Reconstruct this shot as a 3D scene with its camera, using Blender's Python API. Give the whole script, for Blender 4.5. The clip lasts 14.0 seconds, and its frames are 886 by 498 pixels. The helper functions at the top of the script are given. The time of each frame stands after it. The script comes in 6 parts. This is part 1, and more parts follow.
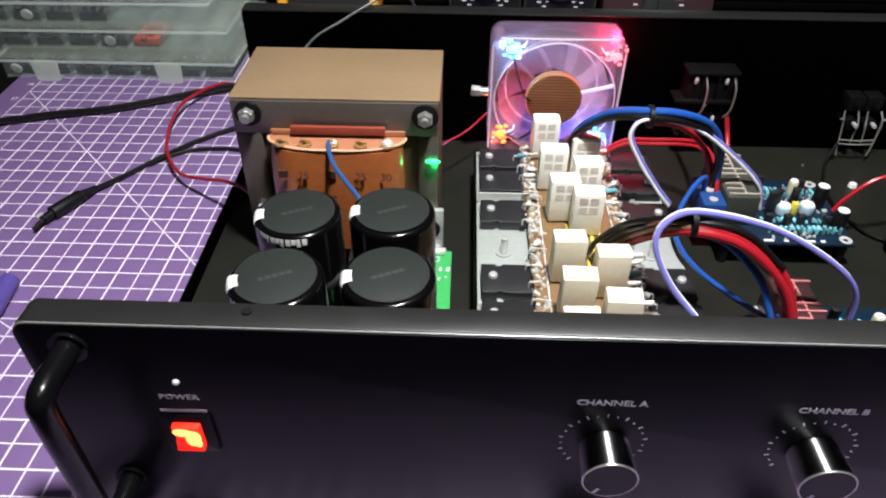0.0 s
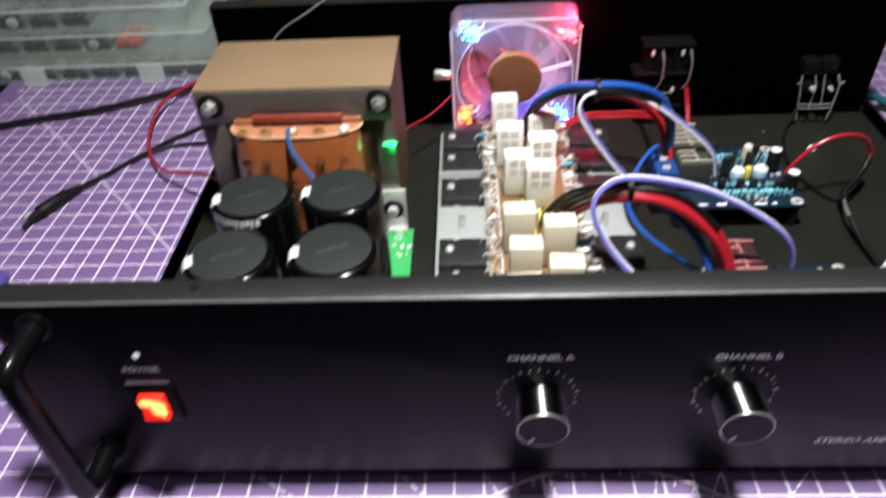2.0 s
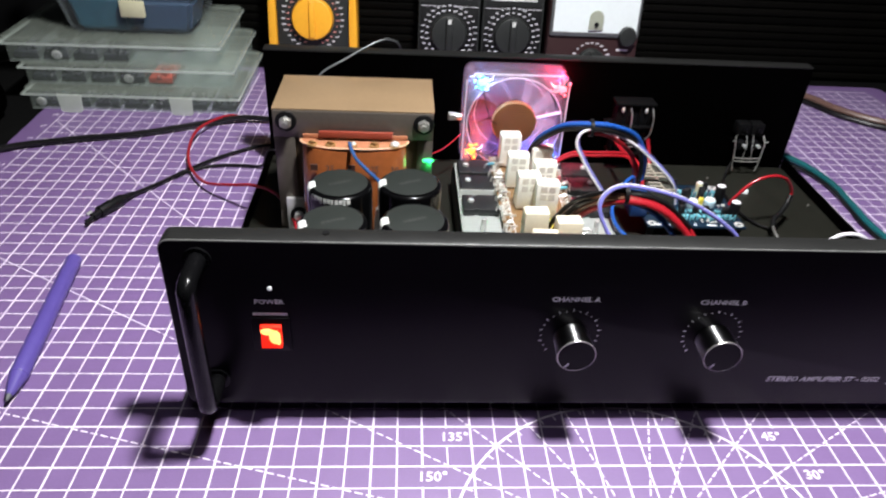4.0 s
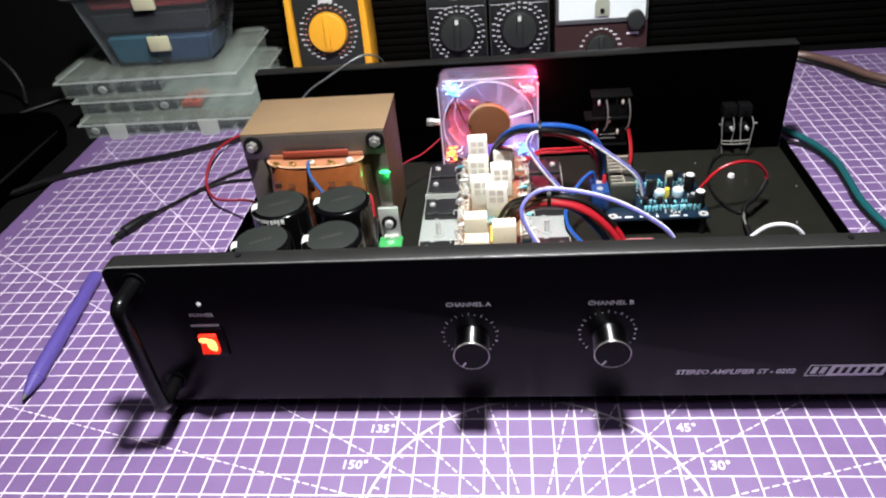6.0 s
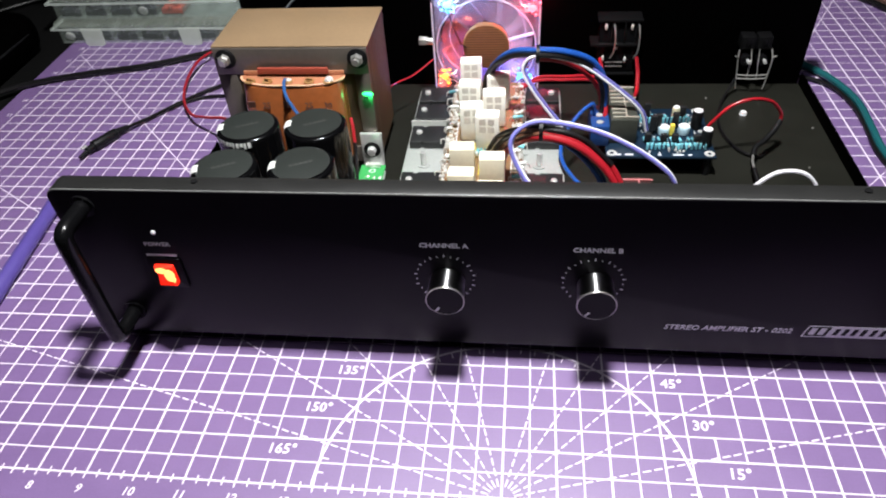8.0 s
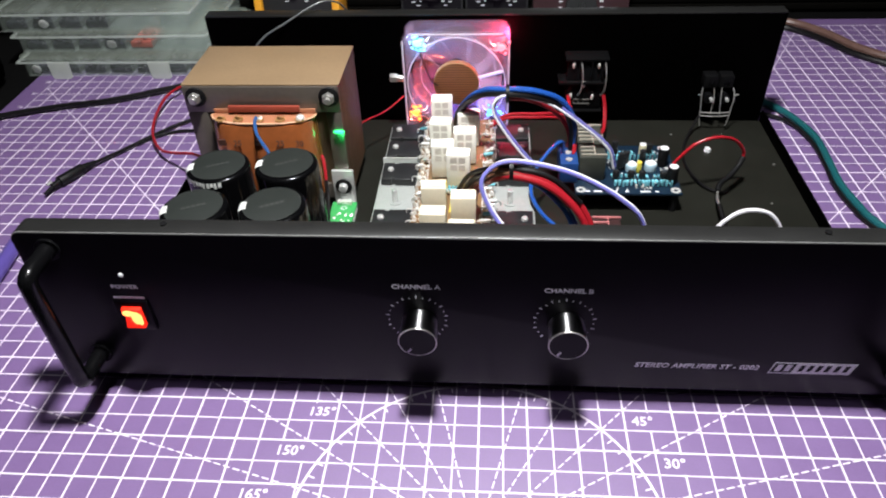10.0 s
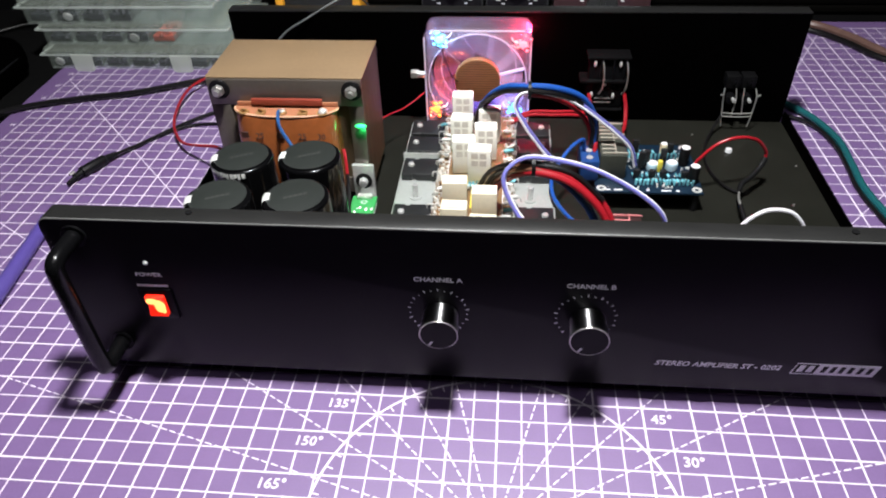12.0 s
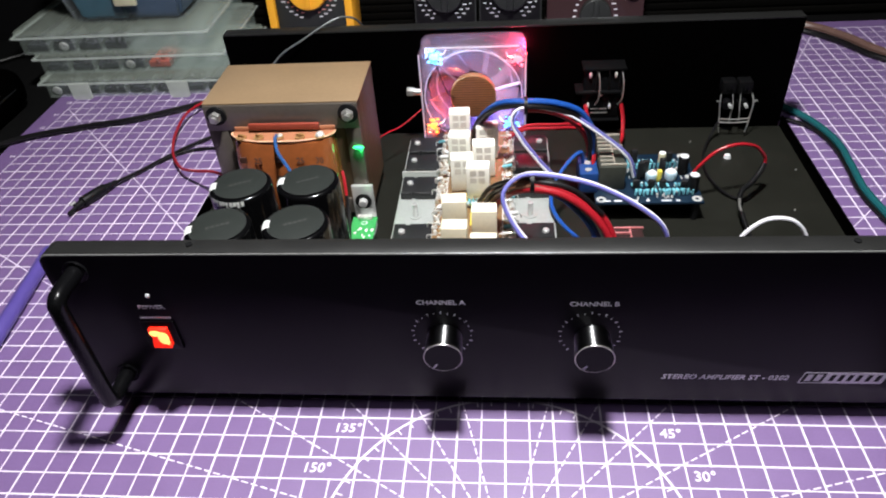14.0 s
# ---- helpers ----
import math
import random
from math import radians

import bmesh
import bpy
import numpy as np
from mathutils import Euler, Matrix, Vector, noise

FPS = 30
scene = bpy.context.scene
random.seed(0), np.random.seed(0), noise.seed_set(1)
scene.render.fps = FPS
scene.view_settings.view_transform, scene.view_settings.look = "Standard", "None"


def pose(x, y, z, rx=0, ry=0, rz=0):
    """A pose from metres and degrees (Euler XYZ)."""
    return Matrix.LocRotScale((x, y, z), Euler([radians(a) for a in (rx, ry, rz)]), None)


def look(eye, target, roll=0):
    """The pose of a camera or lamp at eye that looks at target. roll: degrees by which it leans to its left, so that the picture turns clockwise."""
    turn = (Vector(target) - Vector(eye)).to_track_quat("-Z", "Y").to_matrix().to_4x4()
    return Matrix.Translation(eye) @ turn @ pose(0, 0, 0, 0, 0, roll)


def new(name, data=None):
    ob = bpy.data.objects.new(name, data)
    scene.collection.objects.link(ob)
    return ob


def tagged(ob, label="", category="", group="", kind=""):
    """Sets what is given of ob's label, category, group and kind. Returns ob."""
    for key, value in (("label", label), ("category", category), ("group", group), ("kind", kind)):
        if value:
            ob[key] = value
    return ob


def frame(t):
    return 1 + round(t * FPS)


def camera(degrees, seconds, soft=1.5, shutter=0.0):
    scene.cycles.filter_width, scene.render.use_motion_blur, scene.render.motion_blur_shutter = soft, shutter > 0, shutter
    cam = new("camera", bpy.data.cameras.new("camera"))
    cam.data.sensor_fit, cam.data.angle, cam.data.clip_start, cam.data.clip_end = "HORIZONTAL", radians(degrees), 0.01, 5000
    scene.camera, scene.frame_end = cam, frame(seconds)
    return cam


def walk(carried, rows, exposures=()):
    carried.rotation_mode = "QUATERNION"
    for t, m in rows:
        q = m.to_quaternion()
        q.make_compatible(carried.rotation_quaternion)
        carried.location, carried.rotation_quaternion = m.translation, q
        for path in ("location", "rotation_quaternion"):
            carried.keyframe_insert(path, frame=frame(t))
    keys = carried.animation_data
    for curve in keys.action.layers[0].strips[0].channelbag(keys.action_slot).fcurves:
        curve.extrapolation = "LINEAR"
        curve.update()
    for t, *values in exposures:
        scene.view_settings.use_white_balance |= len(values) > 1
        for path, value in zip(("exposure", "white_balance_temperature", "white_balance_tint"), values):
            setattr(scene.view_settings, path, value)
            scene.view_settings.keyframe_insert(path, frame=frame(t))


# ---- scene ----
cam = camera(64.6, 14.0, soft=2.0, shutter=0.5)
PATH = [
    (0, (-0.082, -0.064, 0.266), (-0.126, 1.477, -1.009), 0.4),
    (0.5, (-0.07, -0.064, 0.266), (-0.092, 1.477, -1.01), -0.4),
    (1, (-0.053, -0.063, 0.272), (-0.047, 1.486, -0.993), -0.9),
    (1.5, (-0.044, -0.063, 0.278), (-0.038, 1.494, -0.977), -1.6),
    (2, (-0.053, -0.08, 0.271), (-0.14, 1.44, -1.027), -3.3),
    (2.2, (-0.067, -0.089, 0.264), (-0.165, 1.398, -1.07), -2.6),
    (4.3, (-0.116, -0.192, 0.295), (0.045, 1.482, -0.788), 3.1),
    (4.5, (-0.09, -0.204, 0.308), (0.048, 1.482, -0.759), 1.0),
    (5, (-0.045, -0.23, 0.325), (-0.143, 1.485, -0.699), -5.2),
    (5.5, (-0.012, -0.206, 0.321), (-0.185, 1.459, -0.775), -6.3),
    (6, (-0.005, -0.192, 0.315), (-0.212, 1.421, -0.85), -6.0),
    (6.5, (-0.003, -0.178, 0.31), (-0.138, 1.411, -0.896), -4.9),
    (7, (0.018, -0.169, 0.314), (-0.136, 1.418, -0.893), -6.3),
    (7.5, (0.015, -0.163, 0.305), (-0.197, 1.352, -0.983), -4.4),
    (8, (0.006, -0.163, 0.301), (-0.214, 1.312, -1.033), -4.3),
    (8.5, (0.012, -0.16, 0.305), (-0.115, 1.355, -0.995), -3.1),
    (8.7, (0.015, -0.161, 0.308), (-0.103, 1.358, -0.988), -2.9),
    (10.8, (0.001, -0.158, 0.305), (-0.149, 1.374, -0.972), -2.3),
    (11, (0.002, -0.158, 0.302), (-0.142, 1.363, -0.988), -2.2),
    (11.5, (0.0, -0.161, 0.303), (-0.167, 1.363, -0.981), -2.4),
    (12, (0.0, -0.162, 0.305), (-0.17, 1.366, -0.974), -2.2),
    (12.5, (-0.004, -0.161, 0.305), (-0.181, 1.362, -0.98), -2.0),
    (13, (-0.001, -0.16, 0.309), (-0.177, 1.381, -0.954), -2.9),
    (13.5, (0.001, -0.159, 0.31), (-0.177, 1.388, -0.944), -3.6),
    (14, (0.001, -0.157, 0.31), (-0.179, 1.384, -0.952), -4.5),
]
walk(cam, [(t, look(eye, target, roll)) for t, eye, target, roll in PATH],
     [(0.0, 0.0), (2.2, 0.02), (4.3, 0.20), (5.2, 0.25), (6.2, 0.20), (7.0, 0.17), (8.0, 0.07), (8.7, -0.02), (11.0, -0.02), (14.0, 0.0)])

# ---- world and light ----
world = bpy.data.worlds.new("dark_room")
scene.world = world
world.use_nodes = True
world.node_tree.nodes["Background"].inputs[0].default_value = (0.6, 0.7, 1.0, 1)
world.node_tree.nodes["Background"].inputs[1].default_value = 0.004
scene.view_settings.exposure = 0.0


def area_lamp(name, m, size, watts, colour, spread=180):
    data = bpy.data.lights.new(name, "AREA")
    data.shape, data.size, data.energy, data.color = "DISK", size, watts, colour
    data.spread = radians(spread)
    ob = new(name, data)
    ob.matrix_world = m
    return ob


def bulb(name, place, watts, colour, radius=0.003):
    data = bpy.data.lights.new(name, "POINT")
    data.energy, data.color, data.shadow_soft_size = watts, colour, radius
    ob = new(name, data)
    ob.location = place
    return ob


def corner_diode(name, place, watts, colour):
    """A diode in a corner of the fan's frame, shining in towards the hub."""
    data = bpy.data.lights.new(name, "SPOT")
    data.energy, data.color, data.shadow_soft_size, data.spot_size, data.spot_blend = watts, colour, 0.003, radians(130), 0.7
    ob = new(name, data)
    ob.matrix_world = look(place, (-0.024, 0.349, 0.056))
    return ob


# the bench lamp over the amplifier
area_lamp("bench_lamp_light", look((0.0, 0.088, 0.70), (0.0, 0.088, 0.0)), 0.07, 10.0, (0.99, 0.99, 1.0))
# an unseen weak lamp overhead, added to fill the shadows
area_lamp("shadow_fill_light", look((0.1, -0.55, 1.70), (0.0, 0.1, 0.0)), 0.5, 2.4, (0.95, 0.97, 1.0))
# the four diodes in the fan's corners
corner_diode("fan_light_blue", (-0.0600, 0.343, 0.0930), 0.14, (0.25, 0.62, 1.0))
bulb("fan_light_red", (0.0150, 0.3585, 0.0870), 0.15, (1.0, 0.03, 0.09))
corner_diode("fan_light_amber", (-0.0625, 0.343, 0.0230), 0.20, (1.0, 0.16, 0.06))
corner_diode("fan_light_azure", (0.0145, 0.342, 0.0230), 0.30, (0.18, 0.28, 1.0))
# added bulb spreads the indicator's green reflection over the transformer face
bulb("indicator_spill_green", (-0.0945, 0.2388, 0.0690), 0.0045, (0.03, 1.0, 0.22), 0.002)


# ---- materials ----
def mat(name, colour, rough=0.5, metal=0.0, vary=0.15, grain=400.0, bump=0.05, coat=0.0, stain=0.1, island=0.0, each=0.0, gloss=0.5):
    """A principled surface with a fine grain, larger stains and relief, at real size."""
    m = bpy.data.materials.new(name)
    m.use_nodes = True
    nt = m.node_tree
    b = nt.nodes["Principled BSDF"]
    b.inputs["Metallic"].default_value = metal
    b.inputs["Coat Weight"].default_value = coat
    b.inputs["Specular IOR Level"].default_value = gloss
    pos = nt.nodes.new("ShaderNodeTexCoord")
    fine = nt.nodes.new("ShaderNodeTexNoise")
    fine.inputs["Scale"].default_value, fine.inputs["Detail"].default_value = grain, 4
    wide = nt.nodes.new("ShaderNodeTexNoise")
    wide.inputs["Scale"].default_value, wide.inputs["Detail"].default_value = grain / 18, 3
    nt.links.new(pos.outputs["Object"], fine.inputs["Vector"])
    nt.links.new(pos.outputs["Object"], wide.inputs["Vector"])
    spread = nt.nodes.new("ShaderNodeMath")
    spread.operation = "MULTIPLY_ADD"
    nt.links.new(fine.outputs["Fac"], spread.inputs[0])
    spread.inputs[1].default_value, spread.inputs[2].default_value = 2 * vary, 1 - vary
    spread2 = nt.nodes.new("ShaderNodeMath")
    spread2.operation = "MULTIPLY_ADD"
    nt.links.new(wide.outputs["Fac"], spread2.inputs[0])
    spread2.inputs[1].default_value, spread2.inputs[2].default_value = 2 * stain, 1 - stain
    both = nt.nodes.new("ShaderNodeMath")
    both.operation = "MULTIPLY"
    nt.links.new(spread.outputs[0], both.inputs[0])
    nt.links.new(spread2.outputs[0], both.inputs[1])
    factor = both.outputs[0]
    if island or each:
        info = nt.nodes.new("ShaderNodeNewGeometry") if island else nt.nodes.new("ShaderNodeObjectInfo")
        source = info.outputs["Random Per Island"] if island else info.outputs["Random"]
        more = nt.nodes.new("ShaderNodeMath")
        more.operation = "MULTIPLY_ADD"
        nt.links.new(source, more.inputs[0])
        amount = island or each
        more.inputs[1].default_value, more.inputs[2].default_value = 2 * amount, 1 - amount
        third = nt.nodes.new("ShaderNodeMath")
        third.operation = "MULTIPLY"
        nt.links.new(factor, third.inputs[0])
        nt.links.new(more.outputs[0], third.inputs[1])
        factor = third.outputs[0]
    scale = nt.nodes.new("ShaderNodeVectorMath")
    scale.operation = "SCALE"
    scale.inputs[0].default_value = colour
    nt.links.new(factor, scale.inputs["Scale"])
    nt.links.new(scale.outputs[0], b.inputs["Base Color"])
    r = nt.nodes.new("ShaderNodeMath")
    r.operation, r.use_clamp = "MULTIPLY_ADD", True
    nt.links.new(wide.outputs["Fac"], r.inputs[0])
    r.inputs[1].default_value, r.inputs[2].default_value = 0.24 * rough, 0.88 * rough
    nt.links.new(r.outputs[0], b.inputs["Roughness"])
    if bump:
        bp = nt.nodes.new("ShaderNodeBump")
        bp.inputs["Strength"].default_value, bp.inputs["Distance"].default_value = bump, 0.001
        nt.links.new(fine.outputs["Fac"], bp.inputs["Height"])
        nt.links.new(bp.outputs[0], b.inputs["Normal"])
    return m


def glow(name, colour, strength):
    m = bpy.data.materials.new(name)
    m.use_nodes = True
    b = m.node_tree.nodes["Principled BSDF"]
    b.inputs["Base Color"].default_value = (*colour, 1)
    b.inputs["Emission Color"].default_value = (*colour, 1)
    b.inputs["Emission Strength"].default_value = strength
    return m


def clear(name, colour, body=0.3, rough=0.12):
    """Clear or milky plastic: part of the light passes straight on, the rest meets a glossy surface."""
    m = mat(name, colour, rough, 0.0, 0.06, 120.0, 0.02, coat=0.6, stain=0.08)
    nt = m.node_tree
    out, b = nt.nodes["Material Output"], nt.nodes["Principled BSDF"]
    see = nt.nodes.new("ShaderNodeBsdfTransparent")
    see.inputs[0].default_value = (0.93, 0.95, 0.95, 1)
    mix = nt.nodes.new("ShaderNodeMixShader")
    mix.inputs[0].default_value = body
    nt.links.new(see.outputs[0], mix.inputs[1])
    nt.links.new(b.outputs[0], mix.inputs[2])
    nt.links.new(mix.outputs[0], out.inputs["Surface"])
    return m


PURPLE = mat("purple_mat_vinyl", (0.187, 0.111, 0.270), 0.46, 0, 0.10, 900, 0.08, stain=0.10, gloss=1.0)
PRINT = mat("mat_print", (0.84, 0.745, 0.88), 0.5, 0, 0.10, 700, 0.0, stain=0.12)
TABLE = mat("dark_table", (0.005, 0.005, 0.005), 0.6, 0, 0.3, 200, 0.1, gloss=0.15)
ROOM = mat("dark_paint", (0.004, 0.004, 0.0044), 0.8, 0, 0.2, 60, 0.1, gloss=0.1)
# faint purple in the black carries the mat's reflection
PANEL = mat("black_powder_coat", (0.0017, 0.0012, 0.0023), 0.33, 0, 0.3, 1500, 0.05, stain=0.25, gloss=0.135)
EDGE = mat("satin_black_edge", (0.013, 0.013, 0.0125), 0.42, 0.1, 0.2, 1500, 0.08)
TRAY = mat("dark_sheet_steel", (0.0140, 0.0142, 0.0110), 0.40, 0.1, 0.22, 700, 0.08, stain=0.35, gloss=0.35)
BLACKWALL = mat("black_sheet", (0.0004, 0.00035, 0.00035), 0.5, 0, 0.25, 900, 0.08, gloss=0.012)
RUBBER = mat("black_rubber", (0.0045, 0.0045, 0.005), 0.48, 0, 0.25, 600, 0.1, gloss=0.25)
GLOSSBLACK = mat("glossy_black_plastic", (0.004, 0.004, 0.0045), 0.22, 0, 0.3, 500, 0.02, gloss=0.13)
HANDLE = mat("polished_black_handle", (0.003, 0.003, 0.0034), 0.22, 0, 0.2, 700, 0.04, gloss=0.28)
KNOBMETAL = mat("turned_black_knob", (0.42, 0.42, 0.43), 0.29, 1.0, 0.2, 500, 0.0)
# turned metal: the grooves round the knob draw the lamp out into a line along it
turned_tangent = KNOBMETAL.node_tree.nodes.new("ShaderNodeTangent")
turned_tangent.direction_type, turned_tangent.axis = "RADIAL", "Y"
turned_shader = KNOBMETAL.node_tree.nodes["Principled BSDF"]
turned_shader.inputs["Anisotropic"].default_value = 0.95
turned_shader.inputs["Anisotropic Rotation"].default_value = 0.25
KNOBMETAL.node_tree.links.new(turned_tangent.outputs[0], turned_shader.inputs["Tangent"])
STEEL = mat("dull_bolt_steel", (0.52, 0.51, 0.48), 0.32, 0.75, 0.15, 600, 0.05)
BRASS = mat("dull_brass_tag", (0.46, 0.27, 0.11), 0.3, 0.5, 0.2, 500, 0.08)
WIRE_SLATE = mat("slate_blue_insulation", (0.022, 0.085, 0.24), 0.35, 0, 0.12, 200, 0.02)
CHROME = mat("bright_steel", (0.78, 0.78, 0.76), 0.25, 0.55, 0.12, 600, 0.04)
ALU = mat("aluminium", (0.43, 0.45, 0.43), 0.42, 0.3, 0.10, 500, 0.06)
# one core in three tones: palest on top, darker face, darkest sides
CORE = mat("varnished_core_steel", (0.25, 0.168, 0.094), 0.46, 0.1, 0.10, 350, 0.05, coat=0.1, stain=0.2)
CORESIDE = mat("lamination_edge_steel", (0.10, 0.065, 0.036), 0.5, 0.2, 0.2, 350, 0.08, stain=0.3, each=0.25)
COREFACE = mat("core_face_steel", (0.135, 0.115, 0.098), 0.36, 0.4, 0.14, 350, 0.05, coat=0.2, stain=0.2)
COPPERTAPE = mat("amber_coil_tape", (0.28, 0.082, 0.024), 0.24, 0.0, 0.2, 250, 0.08, coat=0.6, stain=0.4)
BOBBIN = mat("cream_bobbin", (0.40, 0.165, 0.085), 0.36, 0, 0.12, 300, 0.05)
REDPLASTIC = mat("red_plastic", (0.27, 0.05, 0.03), 0.35, 0, 0.12, 300, 0.03)
INK = mat("black_ink", (0.06, 0.022, 0.014), 0.6, 0, 0.2, 300, 0)
EDGELINE = mat("panel_edge_highlight", (0.30, 0.30, 0.29), 0.35, 0.5, 0.2, 500, 0.05)
SLEEVE = mat("capacitor_sleeve", (0.0022, 0.0022, 0.0025), 0.15, 0, 0.2, 300, 0.02, gloss=0.35)
CAPTOP = mat("capacitor_disc", (0.016, 0.019, 0.017), 0.45, 0, 0.2, 500, 0.05, gloss=0.4)
STRIPE = mat("grey_print", (0.62, 0.63, 0.60), 0.35, 0, 0.15, 300, 0.02)
EPOXY = mat("transistor_epoxy", (0.010, 0.010, 0.011), 0.5, 0, 0.3, 900, 0.12)
CERAMIC = mat("white_ceramic", (0.93, 0.91, 0.82), 0.5, 0, 0.06, 500, 0.12, each=0.05)
CREAM = mat("cream_ceramic", (0.80, 0.73, 0.56), 0.5, 0, 0.08, 500, 0.12, each=0.06)
CERAMICINK = mat("resistor_print", (0.68, 0.64, 0.57), 0.6, 0, 0.2, 500, 0)
BROWNPCB = mat("copper_brown_board", (0.20, 0.115, 0.05), 0.45, 0, 0.3, 300, 0.06, stain=0.3)
BLUEPCB = mat("dark_blue_board", (0.006, 0.018, 0.036), 0.32, 0, 0.25, 300, 0.05)
GREENPCB = mat("green_board", (0.05, 0.36, 0.10), 0.32, 0, 0.15, 300, 0.05)
CYANPART = mat("blue_resistor_body", (0.18, 0.50, 0.58), 0.25, 0, 0.3, 500, 0.03, each=0.55)
YELLOW = mat("yellow_film", (0.75, 0.62, 0.08), 0.35, 0, 0.1, 300, 0.03)
WHITEPLASTIC = mat("white_plastic", (0.75, 0.77, 0.78), 0.35, 0, 0.08, 300, 0.03)
RELAY = mat("blue_terminal_plastic", (0.014, 0.055, 0.20), 0.35, 0, 0.12, 300, 0.03)
SOLDER = mat("solder", (0.80, 0.79, 0.75), 0.28, 0.45, 0.15, 500, 0.1)
WIRE_BLUE = mat("blue_insulation", (0.013, 0.075, 0.33), 0.32, 0, 0.12, 200, 0.02)
WIRE_RED = mat("red_insulation", (0.33, 0.010, 0.018), 0.32, 0, 0.12, 200, 0.02)
WIRE_BLACK = mat("black_insulation", (0.006, 0.0055, 0.006), 0.32, 0, 0.2, 200, 0.02, gloss=0.4)
WIRE_WHITE = mat("white_insulation", (0.78, 0.76, 0.80), 0.35, 0, 0.06, 200, 0.02)
WIRE_PURPLE = mat("violet_insulation", (0.165, 0.16, 0.48), 0.32, 0, 0.1, 200, 0.02)
WIRE_TAN = mat("dark_brown_insulation", (0.13, 0.055, 0.032), 0.35, 0, 0.12, 200, 0.02)
WIRE_TEAL = mat("teal_insulation", (0.010, 0.095, 0.105), 0.35, 0, 0.12, 200, 0.02)
WIRE_BROWN = mat("brown_insulation", (0.15, 0.085, 0.07), 0.35, 0, 0.2, 120, 0.05)
# pink-lilac tint puts the diodes' mixed glow into the clear plastic
ACRYLIC = clear("diode_tinted_acrylic", (0.46, 0.32, 0.44), 0.16, 0.05)
ACRYLICEDGE = clear("acrylic_edge_highlight", (0.80, 0.76, 0.84), 0.55, 0.06)
BLADE = clear("diode_tinted_blade", (0.46, 0.31, 0.45), 0.25, 0.06)
COPPERHUB = mat("copper_coil", (0.30, 0.14, 0.058), 0.42, 0.15, 0.2, 300, 0.05)
COPPERLINE = mat("copper_coil_dark", (0.15, 0.06, 0.024), 0.45, 0.3, 0.2, 300, 0.05)
BOXCLEAR = clear("milky_box_plastic", (0.40, 0.45, 0.40), 0.07, 0.22)
BOXEDGE = clear("milky_box_edge", (0.46, 0.51, 0.47), 0.16, 0.25)
BOXLATCH = clear("milky_latch", (0.52, 0.56, 0.50), 0.55, 0.25)
BOXLID = clear("milky_box_lid", (0.44, 0.49, 0.42), 0.24, 0.22)
BOXRIM = clear("milky_box_rim", (0.55, 0.60, 0.55), 0.40, 0.25)
TUBCLEAR = clear("clear_tub_plastic", (0.40, 0.45, 0.46), 0.09, 0.2)
SINKGREY = mat("grey_sink_metal", (0.060, 0.064, 0.052), 0.42, 0.3, 0.2, 400, 0.06)
TRINKET = mat("sorted_parts_mixed", (0.022, 0.024, 0.028), 0.5, 0, 0.5, 90, 0.1, island=0.95)
TRINKETRED = mat("sorted_parts_red", (0.30, 0.06, 0.04), 0.45, 0, 0.3, 90, 0.1, island=0.5)
LIDBLUE = mat("blue_lid", (0.03, 0.19, 0.42), 0.35, 0, 0.12, 200, 0.03)
CLOTHRED = mat("dark_red_content", (0.36, 0.035, 0.03), 0.6, 0, 0.3, 120, 0.1)
CLOTHBLUE = mat("navy_content", (0.02, 0.05, 0.10), 0.6, 0, 0.3, 120, 0.1)
PALELATCH = mat("pale_yellow_latch", (0.56, 0.54, 0.36), 0.4, 0, 0.08, 200, 0.03)
LIPRIM = mat("pale_bobbin_rim", (0.72, 0.42, 0.26), 0.36, 0, 0.12, 300, 0.04)
CLOTHTEAL = mat("teal_content", (0.015, 0.075, 0.11), 0.6, 0, 0.3, 120, 0.1)
CLOTHDARK = mat("black_content", (0.010, 0.013, 0.016), 0.6, 0, 0.4, 120, 0.1)
PIVOT = mat("grey_green_plastic", (0.36, 0.38, 0.30), 0.4, 0, 0.1, 300, 0.03)
LOOSECAN = mat("pale_loose_can", (0.42, 0.43, 0.40), 0.4, 0, 0.2, 120, 0.05, each=0.25)
PENPURPLE = mat("violet_pen_plastic", (0.10, 0.07, 0.30), 0.35, 0, 0.1, 200, 0.03)
ORANGE = mat("orange_rubber", (0.98, 0.46, 0.03), 0.45, 0, 0.08, 300, 0.06)
METERGREY = mat("charcoal_case", (0.022, 0.024, 0.023), 0.45, 0, 0.15, 600, 0.08, gloss=0.35)
DIMGREY = mat("dim_grey_sheath", (0.012, 0.012, 0.011), 0.4, 0, 0.2, 300, 0.05, gloss=0.2)
LCD = mat("grey_green_screen", (0.20, 0.23, 0.16), 0.25, 0, 0.08, 200, 0.0, coat=0.3)
DIALWHITE = mat("white_dial_card", (0.82, 0.88, 0.88), 0.4, 0, 0.04, 200, 0.0)
MAROON = mat("maroon_case", (0.040, 0.018, 0.018), 0.4, 0, 0.15, 400, 0.05)
WHITEINK = mat("white_ink", (0.74, 0.73, 0.76), 0.5, 0, 0.1, 500, 0)
DIMINK = mat("grey_ink", (0.66, 0.65, 0.68), 0.5, 0, 0.1, 500, 0)
SLAT = mat("black_slat", (0.0028, 0.0026, 0.0022), 0.6, 0, 0.3, 200, 0.1, each=0.3, gloss=0.04)
GREYROD = mat("dull_grey_metal", (0.16, 0.17, 0.17), 0.45, 0.6, 0.2, 300, 0.05)
RED_ON = glow("lit_red_rocker", (1.0, 0.020, 0.005), 0.9)
